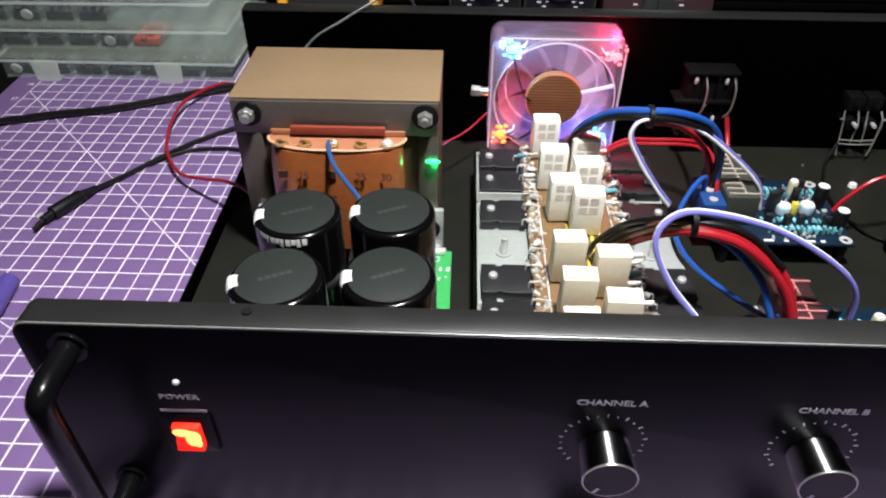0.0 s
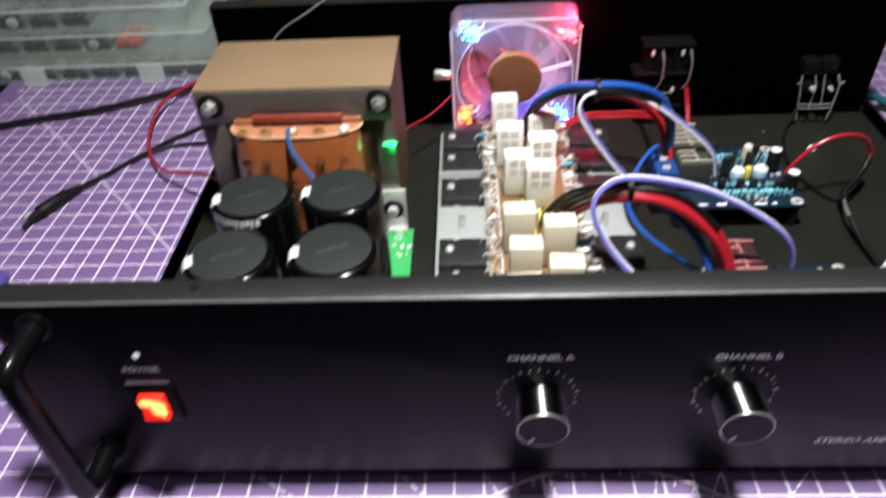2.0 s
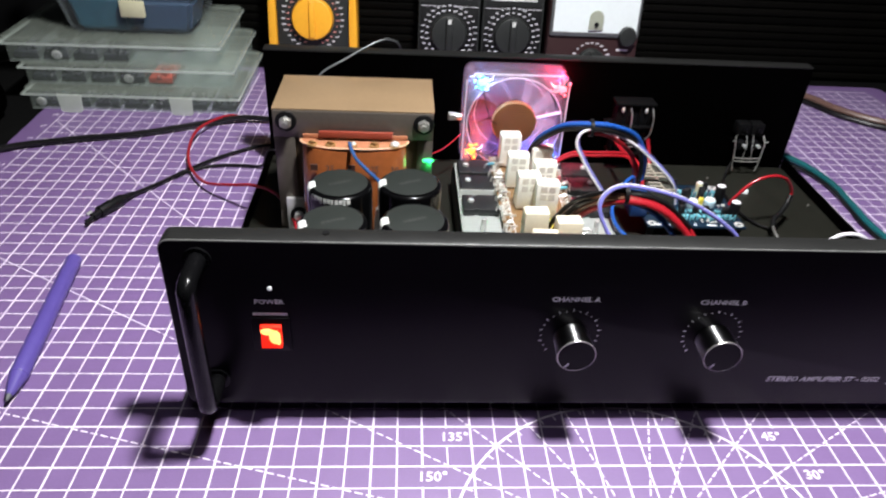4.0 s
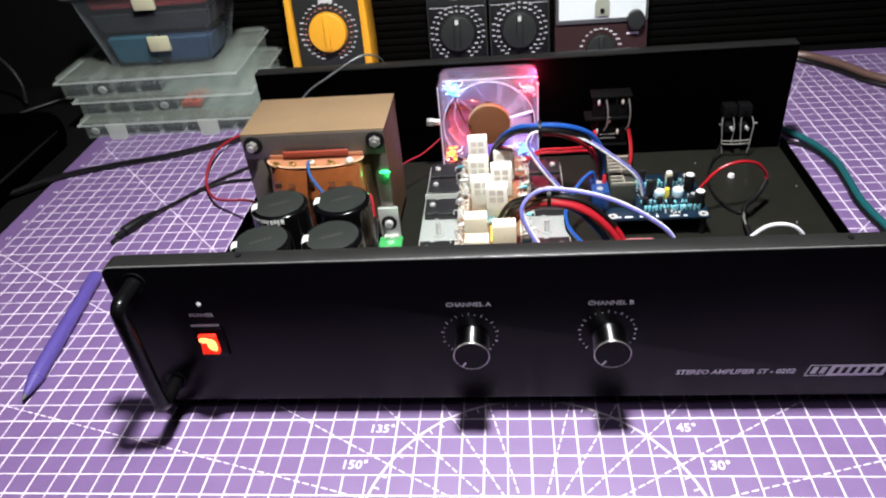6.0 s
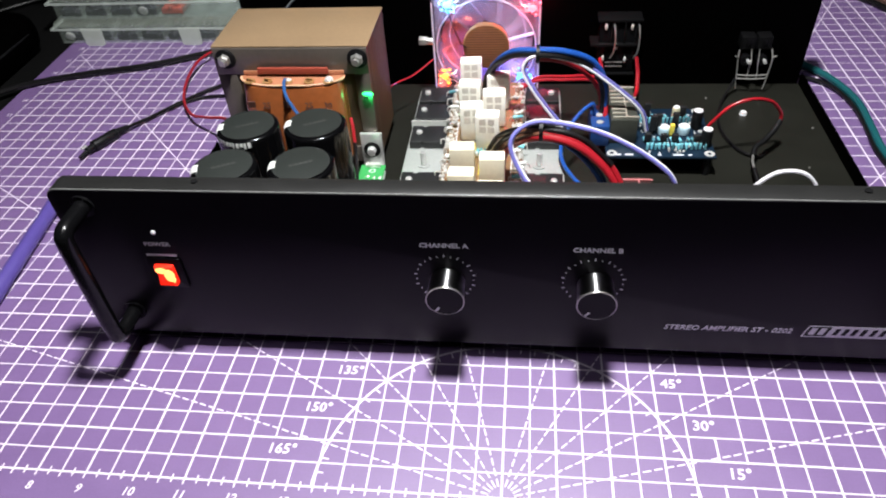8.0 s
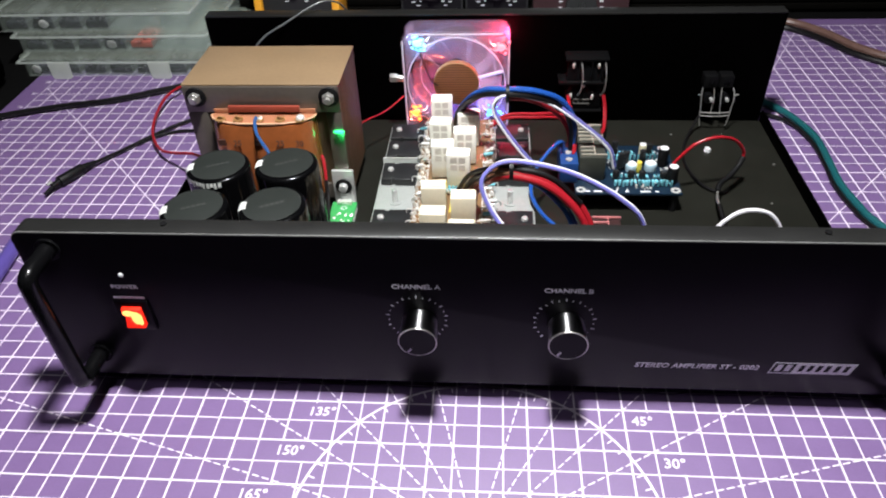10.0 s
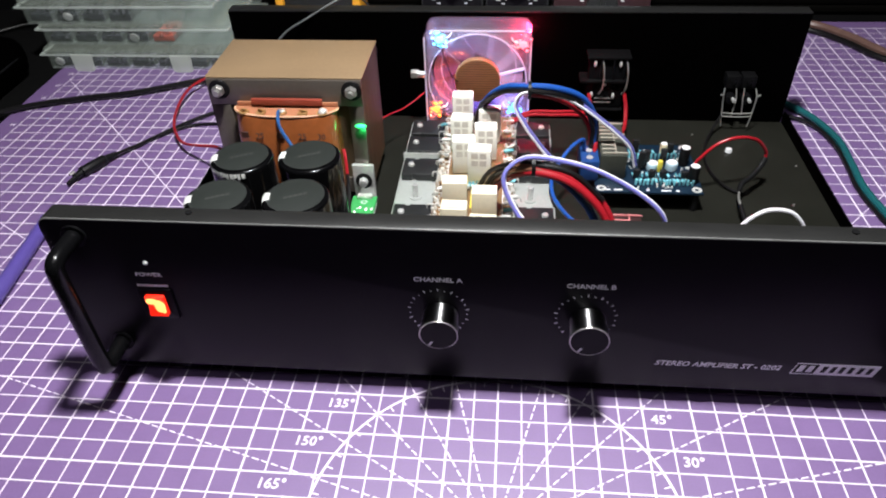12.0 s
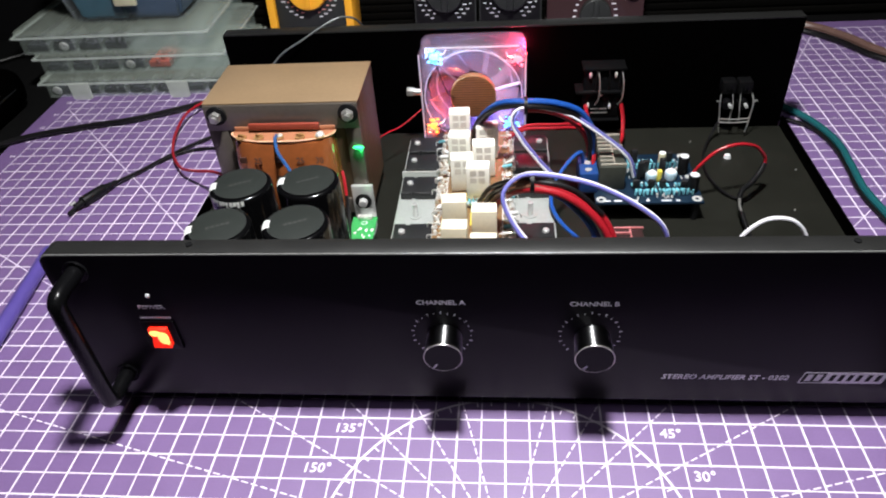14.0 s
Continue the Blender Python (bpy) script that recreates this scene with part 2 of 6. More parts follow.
RED_HOT = glow("lit_red_core", (1.0, 0.26, 0.07), 3.6)
LED_BLUE = glow("lit_blue_diode", (0.15, 0.64, 0.95), 4.0)
LED_AZURE = glow("lit_azure_diode", (0.08, 0.34, 1.0), 4.0)
LED_RED = glow("lit_red_diode", (1.0, 0.12, 0.15), 4.0)
LED_AMBER = glow("lit_amber_diode", (1.0, 0.22, 0.04), 3.6)
LED_GREEN = glow("lit_green_reflection", (0.03, 1.0, 0.20), 3.0)


# ---- building helpers ----
def box(bm, x0, x1, y0, y1, z0, z1, bevel=0.0, seg=2):
    vs = bmesh.ops.create_cube(bm, size=1.0)["verts"]
    bmesh.ops.scale(bm, vec=(x1 - x0, y1 - y0, z1 - z0), verts=vs)
    bmesh.ops.translate(bm, vec=((x0 + x1) / 2, (y0 + y1) / 2, (z0 + z1) / 2), verts=vs)
    if bevel:
        es = list({e for v in vs for e in v.link_edges})
        bmesh.ops.bevel(bm, geom=es, offset=bevel, segments=seg, affect="EDGES", profile=0.5)
    return bm


def rod(bm, a, b, r0, r1=None, seg=20, bevel=0.0):
    a, b = Vector(a), Vector(b)
    r1 = r0 if r1 is None else r1
    vs = bmesh.ops.create_cone(bm, cap_ends=True, segments=seg, radius1=r0, radius2=r1, depth=(b - a).length)["verts"]
    m = Matrix.Translation((a + b) / 2) @ (b - a).to_track_quat("Z", "Y").to_matrix().to_4x4()
    bmesh.ops.transform(bm, matrix=m, verts=vs)
    if bevel:
        rims = [e for e in {e for v in vs for e in v.link_edges} if any(len(f.verts) > 4 for f in e.link_faces)]
        bmesh.ops.bevel(bm, geom=rims, offset=bevel, segments=3, affect="EDGES", profile=0.5)
    return bm


def ball(bm, c, r, seg=14, squash=(1, 1, 1)):
    vs = bmesh.ops.create_uvsphere(bm, u_segments=seg, v_segments=seg // 2 + 1, radius=r)["verts"]
    bmesh.ops.scale(bm, vec=squash, verts=vs)
    bmesh.ops.translate(bm, vec=c, verts=vs)
    return bm


def slab(bm, outline, axis, lo, hi, bevel=0.0):
    """A flat outline of (u, v) pushed through along an axis: "y" takes (x, z), "z" takes (x, y), "x" takes (y, z)."""
    def at(u, v, w):
        return {"y": (u, w, v), "z": (u, v, w), "x": (w, u, v)}[axis]
    one = [bm.verts.new(at(u, v, lo)) for u, v in outline]
    two = [bm.verts.new(at(u, v, hi)) for u, v in outline]
    n = len(outline)
    faces = [bm.faces.new(one), bm.faces.new(two[::-1])]
    for i in range(n):
        faces.append(bm.faces.new((one[i], two[i], two[(i + 1) % n], one[(i + 1) % n])))
    bmesh.ops.recalc_face_normals(bm, faces=faces)
    if bevel:
        rims = [e for f in faces[:2] for e in f.edges]
        bmesh.ops.bevel(bm, geom=rims, offset=bevel, segments=2, affect="EDGES", profile=0.5)
    return bm


def rounded(x0, x1, z0, z1, r, n=6):
    pts = []
    for cx, cz, a0 in ((x1 - r, z1 - r, 0), (x0 + r, z1 - r, 90), (x0 + r, z0 + r, 180), (x1 - r, z0 + r, 270)):
        for i in range(n + 1):
            a = radians(a0 + 90 * i / n)
            pts.append((cx + r * math.cos(a), cz + r * math.sin(a)))
    return pts


def ring(bm, c, r0, r1, axis, depth, seg=32):
    """A flat ring round c with an inner and an outer radius."""
    def at(u, v, w):
        o = {"y": (u, w, v), "z": (u, v, w), "x": (w, u, v)}[axis]
        return (c[0] + o[0], c[1] + o[1], c[2] + o[2])
    rows = []
    for i in range(seg):
        a = 2 * math.pi * i / seg
        k, s = math.cos(a), math.sin(a)
        rows.append([bm.verts.new(at(r * k, r * s, w)) for r, w in ((r0, 0), (r1, 0), (r1, depth), (r0, depth))])
    faces = []
    for i in range(seg):
        p, q = rows[i], rows[(i + 1) % seg]
        for j in range(4):
            faces.append(bm.faces.new((p[j], q[j], q[(j + 1) % 4], p[(j + 1) % 4])))
    bmesh.ops.recalc_face_normals(bm, faces=faces)
    return bm


def spline(pts, steps=8):
    p = [Vector(q) for q in pts]
    p = [2 * p[0] - p[1]] + p + [2 * p[-1] - p[-2]]
    out = []
    for i in range(1, len(p) - 2):
        a, b, c, d = p[i - 1], p[i], p[i + 1], p[i + 2]
        for k in range(steps):
            t = k / steps
            out.append(0.5 * (2 * b + (c - a) * t + (2 * a - 5 * b + 4 * c - d) * t * t + (3 * b - a - 3 * c + d) * t ** 3))
    out.append(p[-2])
    return out


def tube(bm, pts, r, seg=10, steps=8, r_end=None):
    """A round wire along a smooth line through pts."""
    line = spline(pts, steps)
    up, rows = Vector((0.13, 0.21, 0.97)).normalized(), []
    for i, c in enumerate(line):
        way = (line[min(i + 1, len(line) - 1)] - line[max(i - 1, 0)]).normalized()
        side = way.cross(up)
        if side.length < 0.05:
            side = way.cross(Vector((1, 0, 0)))
        side.normalize()
        up = side.cross(way).normalized()
        rr = r if r_end is None else r + (r_end - r) * i / (len(line) - 1)
        rows.append([bm.verts.new(c + rr * (math.cos(2 * math.pi * k / seg) * side + math.sin(2 * math.pi * k / seg) * up)) for k in range(seg)])
    faces = []
    for p, q in zip(rows, rows[1:]):
        for k in range(seg):
            faces.append(bm.faces.new((p[k], p[(k + 1) % seg], q[(k + 1) % seg], q[k])))
    faces += [bm.faces.new(rows[0][::-1]), bm.faces.new(rows[-1])]
    bmesh.ops.recalc_face_normals(bm, faces=faces)
    return bm


def mesh_of(name, bm, material, smooth=35):
    for f in bm.faces:
        f.smooth = True
    for e in bm.edges:
        if len(e.link_faces) == 2 and e.calc_face_angle(0) > radians(smooth):
            e.smooth = False
    me = bpy.data.meshes.new(name)
    bm.to_mesh(me)
    bm.free()
    me.materials.append(material)
    return me


def part(name, bm, material, parent, label=""):
    """One mesh under a thing or under a part."""
    ob = new(name, mesh_of(name, bm, material))
    if parent is not None:
        ob.parent = parent
        ob.matrix_parent_inverse = parent.matrix_world.inverted() if parent.type != "EMPTY" else Matrix.Translation(-parent.location)
    return tagged(ob, label)


def thing(name, place, label, category, group="", kind=""):
    ob = new(name)
    ob.empty_display_size = 0.01
    ob.location = place
    return tagged(ob, label, category, group, kind)


def single(name, bm, material, label, category, group="", kind=""):
    return tagged(part(name, bm, material, None), label, category, group, kind)


def wire(name, pts, r, material, label, group="", **more):
    return single(name, tube(bmesh.new(), pts, r, **more), material, label, "wire", group)


def lettering(text, size, m, material, parent, name="lettering", depth=0.00006, shear=0.0, wide=1.0):
    cu = bpy.data.curves.new("text", "FONT")
    cu.body, cu.size, cu.extrude, cu.shear, cu.offset = text, size, depth, shear, size * 0.019
    cu.align_x, cu.align_y, cu.resolution_u = "CENTER", "CENTER", 2
    tmp = new("text_tmp", cu)
    me = bpy.data.meshes.new_from_object(tmp.evaluated_get(bpy.context.evaluated_depsgraph_get()))
    bpy.data.objects.remove(tmp)
    bpy.data.curves.remove(cu)
    me.transform(m @ Matrix.Diagonal((wide, 1, 1, 1)))
    me.materials.clear()
    me.materials.append(material)
    ob = new(name, me)
    ob.parent = parent
    ob.matrix_parent_inverse = Matrix.Translation(-parent.location)
    return ob


FACING = Matrix.Rotation(radians(90), 4, "X")


# ---- room, table and wall ----
def structure(name, bm, material, label, category):
    return single(name, bm, material, label, category, kind="structure")


structure("floor", box(bmesh.new(), -2, 2, -2, 2, -0.80, -0.75), ROOM, "dark floor under the work table", "floor")
structure("ceiling", box(bmesh.new(), -2, 2, -2, 2, 1.75, 1.80), ROOM, "dark unlit ceiling", "ceiling")
structure("wall_north", box(bmesh.new(), -2, 2, 0.66, 0.76, -0.75, 1.75), ROOM, "dark wall behind the work table", "wall")
structure("wall_south", box(bmesh.new(), -2, 2, -2.1, -2.0, -0.75, 1.75), ROOM, "dark wall behind the camera", "wall")
structure("wall_west", box(bmesh.new(), -2.1, -2.0, -2, 0.66, -0.75, 1.75), ROOM, "dark side wall", "wall")
structure("wall_east", box(bmesh.new(), 2.0, 2.1, -2, 0.66, -0.75, 1.75), ROOM, "dark side wall", "wall")
table = thing("work_table", (0, 0.2, -0.75), "dark table carrying a purple cutting mat", "table")
part("tabletop", box(bmesh.new(), -0.95, 0.95, -0.14, 0.64, -0.034, -0.004, 0.003), TABLE, table)
for lx in (-0.90, 0.90):
    for ly in (-0.10, 0.60):
        part("leg", box(bmesh.new(), lx - 0.03, lx + 0.03, ly - 0.03, ly + 0.03, -0.75, -0.0345, 0.003), TABLE, table)
board = thing("slatted_board", (0, 0.64, -0.004), "black slatted backboard standing behind the meters", "backboard")
part("backing", box(bmesh.new(), -0.47, 0.75, 0.632, 0.638, -0.004, 0.42), TABLE, board)
slat_mesh = mesh_of("slat", box(bmesh.new(), -0.47, 0.75, -0.004, 0.0, -0.0036, 0.0036, 0.001), SLAT)
for i in range(46):
    s = new("slat", slat_mesh)
    s.parent = board
    s.matrix_parent_inverse = Matrix.Translation(-board.location)
    s.location = (0, 0.632, 0.004 + i * 0.009)


# ---- cutting mat ----
CELL = 0.0127
mat_thing = thing("cutting_mat", (0, 0.29, 0), "purple cutting mat with white inch grid and protractor", "cutting mat")
part("sheet", slab(bmesh.new(), rounded(-0.4545, 0.4560, -0.026, 0.602, 0.012), "z", -0.0035, 0.0), PURPLE, mat_thing)
bm = bmesh.new()


def drawn_in(x, y):
    """The print narrows slightly towards the back of the mat."""
    return x * (1 - 0.058 * max(y, 0))


def strip(bm, x0, y0, x1, y1, w, z=0.0002):
    a, b = Vector((drawn_in(x0, y0), y0, z)), Vector((drawn_in(x1, y1), y1, z))
    s = (b - a).normalized().cross(Vector((0, 0, 1))) * w / 2
    bm.faces.new([bm.verts.new(p) for p in (a + s, b + s, b - s, a - s)])


NUMERALS = [(15, 8.6, 1.5), (30, 7.65, 3.5), (45, 6.7, 5.45), (135, -6.65, 5.45), (150, -7.6, 3.5), (165, -8.6, 1.5)]
for u in range(-35, 36):
    gaps = sorted((v - 0.45, v + 0.45) for d, x, v in NUMERALS if abs(x - u) < 0.62)
    lo = 0.0
    for g0, g1 in gaps + [(46.0, 46.0)]:
        strip(bm, u * CELL, lo * CELL, u * CELL, g0 * CELL, 0.00105 if u % 2 == 0 else 0.0008)
        lo = g1
for v in range(0, 47):
    strip(bm, -35 * CELL, v * CELL, 35 * CELL, v * CELL, 0.00105 if v % 2 == 0 else 0.0008, 0.00025)
for k in range(-70, 71):
    strip(bm, k * CELL / 2, -0.0030 if k % 2 == 0 else -0.0022, k * CELL / 2, 0.0022 if k % 2 else 0.0, 0.0008, 0.0003)
tagged(part("printed_grid", bm, PRINT, mat_thing, "white printed half-inch grid"), kind="stuff")
bm = bmesh.new()
R = 7.07 * CELL


def ray(bm, deg, r0, r1, w):
    k, q = math.cos(radians(deg)), math.sin(radians(deg))
    strip(bm, r0 * k, r0 * q, r1 * k, r1 * q, w, 0.0003)


for i in range(120):
    a, b = radians(180 * i / 120), radians(180 * (i + 1) / 120)
    strip(bm, R * math.cos(a), R * math.sin(a), R * math.cos(b), R * math.sin(b), 0.0013, 0.0003)
for deg in range(5, 180, 5):
    if deg % 15:
        ray(bm, deg, R - 0.004, R, 0.0008)
for deg in range(15, 180, 15):
    far = min(35 * CELL / max(abs(math.cos(radians(deg))), 1e-6), 46 * CELL / math.sin(radians(deg)))
    far_dash = 0.30 if deg in (30, 45, 135, 150) else min(far, 0.5)
    r = 0.006
    while r < far_dash:
        ray(bm, deg, r, r + 0.0040, 0.00078)
        r += 0.0056
    if far > far_dash:
        ray(bm, deg, far_dash, far, 0.0007)
tagged(part("protractor", bm, PRINT, mat_thing, "white dashed protractor rays and arc"), kind="stuff")
for deg, u, v in NUMERALS:
    lettering(f"{deg}\u00b0", 0.0079, Matrix.Translation((u * CELL, v * CELL, 0.0003)), PRINT, mat_thing, "angle_numeral", 0.00004, 0.05)
for i, v in enumerate(range(2, 46, 2)):
    lettering(str(i + 1), 0.0055, Matrix.Translation((drawn_in(-0.4505, v * CELL), v * CELL, 0.0003)), PRINT, mat_thing, "edge_numeral", 0.00004)
for u in range(-34, 35, 2):
    lettering(str(17 + u // 2), 0.0062, Matrix.Translation((u * CELL, -0.0085, 0.0003)), PRINT, mat_thing, "ruler_numeral", 0.00004, 0.15)


# ---- the amplifier's chassis ----
PY = 0.0825          # face of the front panel
PX0, PX1, PZ0, PZ1 = -0.2205, 0.226, 0.011, 0.1110
amp = thing("amplifier_chassis", (0, 0.22, 0), "open black stereo amplifier case with handles and two knobs", "amplifier")
part("front_panel", slab(bmesh.new(), rounded(PX0 + 0.0006, PX1 - 0.0006, PZ0 + 0.0006, PZ1 - 0.0006, 0.0050), "y", PY, PY + 0.0008, 0.0002), PANEL, amp, "thick matt black front panel")
# pale strip paints the lamp's highlight along the panel's front edge
part("edge_line", slab(bmesh.new(), rounded(PX0 + 0.0001, PX1 - 0.0001, PZ0 + 0.0001, PZ1 - 0.0001, 0.0055), "y", PY + 0.0006, PY + 0.0013, 0.0002), EDGELINE, amp, "front edge coloured bright as a lamp highlight")
part("panel_body", slab(bmesh.new(), rounded(PX0, PX1, PZ0, PZ1, 0.0056), "y", PY + 0.0014, PY + 0.0116, 0.0005), EDGE, amp, "satin dark edge of the panel")
for hx in (-0.1475, 0.152, 0.214):
    part("panel_screw", rod(bmesh.new(), (hx, PY + 0.0075, PZ1 - 0.0004), (hx, PY + 0.0075, PZ1 + 0.0007), 0.0016, seg=14), RUBBER, amp)
bm = box(bmesh.new(), -0.221, 0.2245, PY + 0.0118, 0.366, 0.0085, 0.0100)
part("base_tray", bm, TRAY, amp, "dark sheet-steel base")
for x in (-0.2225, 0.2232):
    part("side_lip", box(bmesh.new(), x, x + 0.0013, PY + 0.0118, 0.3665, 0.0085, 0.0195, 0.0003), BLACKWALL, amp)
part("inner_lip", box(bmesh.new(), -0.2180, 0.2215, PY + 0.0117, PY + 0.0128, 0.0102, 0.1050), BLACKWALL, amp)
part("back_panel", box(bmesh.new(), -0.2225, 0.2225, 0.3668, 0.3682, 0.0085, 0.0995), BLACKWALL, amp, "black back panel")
part("back_flange", box(bmesh.new(), -0.2225, 0.2225, 0.3670, 0.3790, 0.0997, 0.1007, 0.0003), EDGE, amp)
for fx in (-0.19, 0.19):
    for fy in (0.118, 0.335):
        part("rubber_foot", rod(bmesh.new(), (fx, fy, 0.0003), (fx, fy, 0.0084), 0.009, 0.010, 20, 0.001), RUBBER, amp)
for sx, sy in ((0.171, 0.319), (0.20, 0.25), (0.19, 0.205), (0.216, 0.30), (0.216, 0.17), (0.148, 0.343)):
    bm = rod(bmesh.new(), (sx, sy, 0.0101), (sx, sy, 0.0125 if sx == 0.171 else 0.0108), 0.0028 if sx == 0.171 else 0.0008, 0.0022 if sx == 0.171 else 0.0006, 12)
    part("tray_screw", bm, WHITEPLASTIC if sx == 0.171 else STEEL, amp, "bright screw head" if sx == 0.171 else "steel screw head")


def handle(x):
    z0, z1, out = 0.0290, 0.1015, 0.0215
    pts = [(x, PY, z1), (x, PY - 0.008, z1), (x, PY - out + 0.006, z1), (x, PY - out + 0.0015, z1 - 0.0015), (x, PY - out, z1 - 0.007),
           (x, PY - out, (z0 + z1) / 2), (x, PY - out, z0 + 0.007), (x, PY - out + 0.0015, z0 + 0.0015), (x, PY - out + 0.006, z0), (x, PY - 0.008, z0), (x, PY, z0)]
    h = part("handle", tube(bmesh.new(), pts, 0.0042, 20, 6), HANDLE, amp, "rounded black rack handle")
    for z in (z0, z1):
        part("collar", rod(bmesh.new(), (x, PY - 0.0015, z), (x, PY - 0.0001, z), 0.0062, seg=20), GLOSSBLACK, h)


handle(-0.2035)
handle(0.2075)


def turned(x, z):
    """A knob body with fine turned rings, which draw the lamp out into a bright line."""
    bm, seg, n = bmesh.new(), 64, 6
    rows = []
    for i in range(n + 1):
        r = 0.0086 + 0.0006 * i / n
        rows.append([bm.verts.new((x + r * math.cos(2 * math.pi * k / seg), PY - 0.0002 - 0.0133 * i / n, z + r * math.sin(2 * math.pi * k / seg))) for k in range(seg)])
    for p, q in zip(rows, rows[1:]):
        for k in range(seg):
            bm.faces.new((p[k], p[(k + 1) % seg], q[(k + 1) % seg], q[k]))
    bm.faces.new(rows[0])
    bm.faces.new(rows[-1])
    bmesh.ops.recalc_face_normals(bm, faces=bm.faces)
    return bm


def knob(x, z, turn):
    k = part("volume_knob", turned(x, z), KNOBMETAL, amp, "glossy black turned knob")
    for f in k.data.polygons:
        f.use_smooth = True
    part("bright_rim", tube(bmesh.new(), [(x + 0.0092 * math.cos(radians(q)), PY - 0.0138, z + 0.0092 * math.sin(radians(q))) for q in range(0, 361, 12)], 0.0003, 8, 2), STEEL, k, "thin bright ring")
    part("cap", rod(bmesh.new(), (x, PY - 0.0136, z), (x, PY - 0.0140, z), 0.0089, seg=40), PANEL, k)
    a = radians(turn)
    bm = box(bmesh.new(), -0.0005, 0.0005, -0.0002, 0.0, 0.0055, 0.0085)
    bmesh.ops.transform(bm, matrix=Matrix.Translation((x, PY - 0.01405, z)) @ Matrix.Rotation(a, 4, "Y"), verts=bm.verts)
    part("pointer", bm, WHITEINK, k)
    bm = bmesh.new()
    for i in range(21):
        a = radians(-135 + 270 * i / 20)
        long = 0.0016 if i % 2 == 0 else 0.0007
        b = box(bmesh.new(), -0.00027, 0.00027, -0.0001, 0.0, 0.0138, 0.0138 + long)
        bmesh.ops.transform(b, matrix=Matrix.Translation((x - 0.0011, PY - 0.00002, z + 0.0021)) @ Matrix.Rotation(a, 4, "Y"), verts=b.verts)
        me = bpy.data.meshes.new("tick")
        b.to_mesh(me)
        b.free()
        bm.from_mesh(me)
        bpy.data.meshes.remove(me)
    part("scale_ticks", bm, WHITEINK, amp, "printed dial ticks")


KZ = 0.0578
knob(-0.0295, KZ, -145)
knob(0.0422, KZ, -145)
print_at = lambda x, z: Matrix.Translation((x, PY - 0.0001, z)) @ FACING
lettering("CHANNEL A", 0.0038, print_at(-0.0303, 0.0810), WHITEINK, amp, wide=1.1)
lettering("CHANNEL B", 0.0038, print_at(0.0418, 0.0802), WHITEINK, amp, wide=1.1)
lettering("POWER", 0.0034, print_at(-0.1745, 0.0775), DIMINK, amp, wide=1.15)
lettering("STEREO AMPLIFIER ST - 0202", 0.0047, print_at(0.1095, 0.0298), WHITEINK, amp, shear=0.25, wide=1.05)
part("printed_bar", box(bmesh.new(), -0.1825, -0.1665, PY - 0.00012, PY, 0.0695, 0.0710), DIMINK, amp)
part("panel_diode", ball(bmesh.new(), (-0.1735, PY, 0.0855), 0.0013), WHITEPLASTIC, amp, "small unlit white diode")
# maker's plate: an outlined box and a filled leaning block with dark bars
PB, PT = 0.0262, 0.0342
lean = lambda u0, u1, w0=0.0, w1=1.0: [(u0 + 0.0022 * w0, PB + (PT - PB) * w0), (u1 + 0.0022 * w0, PB + (PT - PB) * w0), (u1 + 0.0022 * w1, PB + (PT - PB) * w1), (u0 + 0.0022 * w1, PB + (PT - PB) * w1)]
for u0, u1, w0, w1 in ((0.1455, 0.1565, 0.0, 0.06), (0.1455, 0.1565, 0.94, 1.0), (0.1455, 0.1460, 0.06, 0.94)):
    part("plate_outline", slab(bmesh.new(), lean(u0, u1, w0, w1), "y", PY - 0.00014, PY), WHITEINK, amp)
part("makers_plate", slab(bmesh.new(), lean(0.1566, 0.1852), "y", PY - 0.00014, PY), WHITEINK, amp, "grey leaning plate printed on the panel")
for u in (0.1590, 0.1632, 0.1674, 0.1716, 0.1762, 0.1806):
    part("plate_bar", slab(bmesh.new(), lean(u, u + 0.0022, 0.22, 0.80), "y", PY - 0.00022, PY - 0.00016), PANEL, amp)
for u in (0.1478, 0.1522):
    part("plate_bar", slab(bmesh.new(), lean(u, u + 0.0026, 0.22, 0.80), "y", PY - 0.00022, PY - 0.00002), DIMINK, amp)
# the lit rocker switch
sw = part("power_switch", slab(bmesh.new(), rounded(-0.1835, -0.1655, 0.0485, 0.0685, 0.001), "y", PY - 0.0012, PY + 0.002, 0.0003), PANEL, amp, "rocker switch glowing red")
bm = slab(bmesh.new(), [(PY - 0.0012, 0.0528), (PY - 0.0042, 0.0528), (PY - 0.0022, 0.0590), (PY - 0.0036, 0.0650), (PY - 0.0012, 0.0650)], "x", -0.1793, -0.1695, 0.0003)
part("rocker", bm, RED_ON, sw, "translucent lit red rocker")
for u, w, r, squash in ((-0.1728, 0.0588, 0.0034, (0.8, 0.5, 1.25)), (-0.1762, 0.0622, 0.0027, (1.2, 0.5, 0.8)), (-0.1712, 0.0556, 0.0017, (0.7, 0.5, 1.5))):
    part("hot_spot", ball(bmesh.new(), (u, PY - 0.0030, w), r, 14, squash), RED_HOT, sw)


# ---- transformer ----
tr = thing("power_transformer", (-0.14, 0.27, 0.01), "brown laminated power transformer with amber taped coil", "transformer")
TX0, TX1, TY0, TY1, TZ1 = -0.1955, -0.0935, 0.2425, 0.3015, 0.1040
lam = 30
step = (TY1 - TY0 - 0.0024) / lam
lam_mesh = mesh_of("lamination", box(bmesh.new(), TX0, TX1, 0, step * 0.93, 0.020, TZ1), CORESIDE)
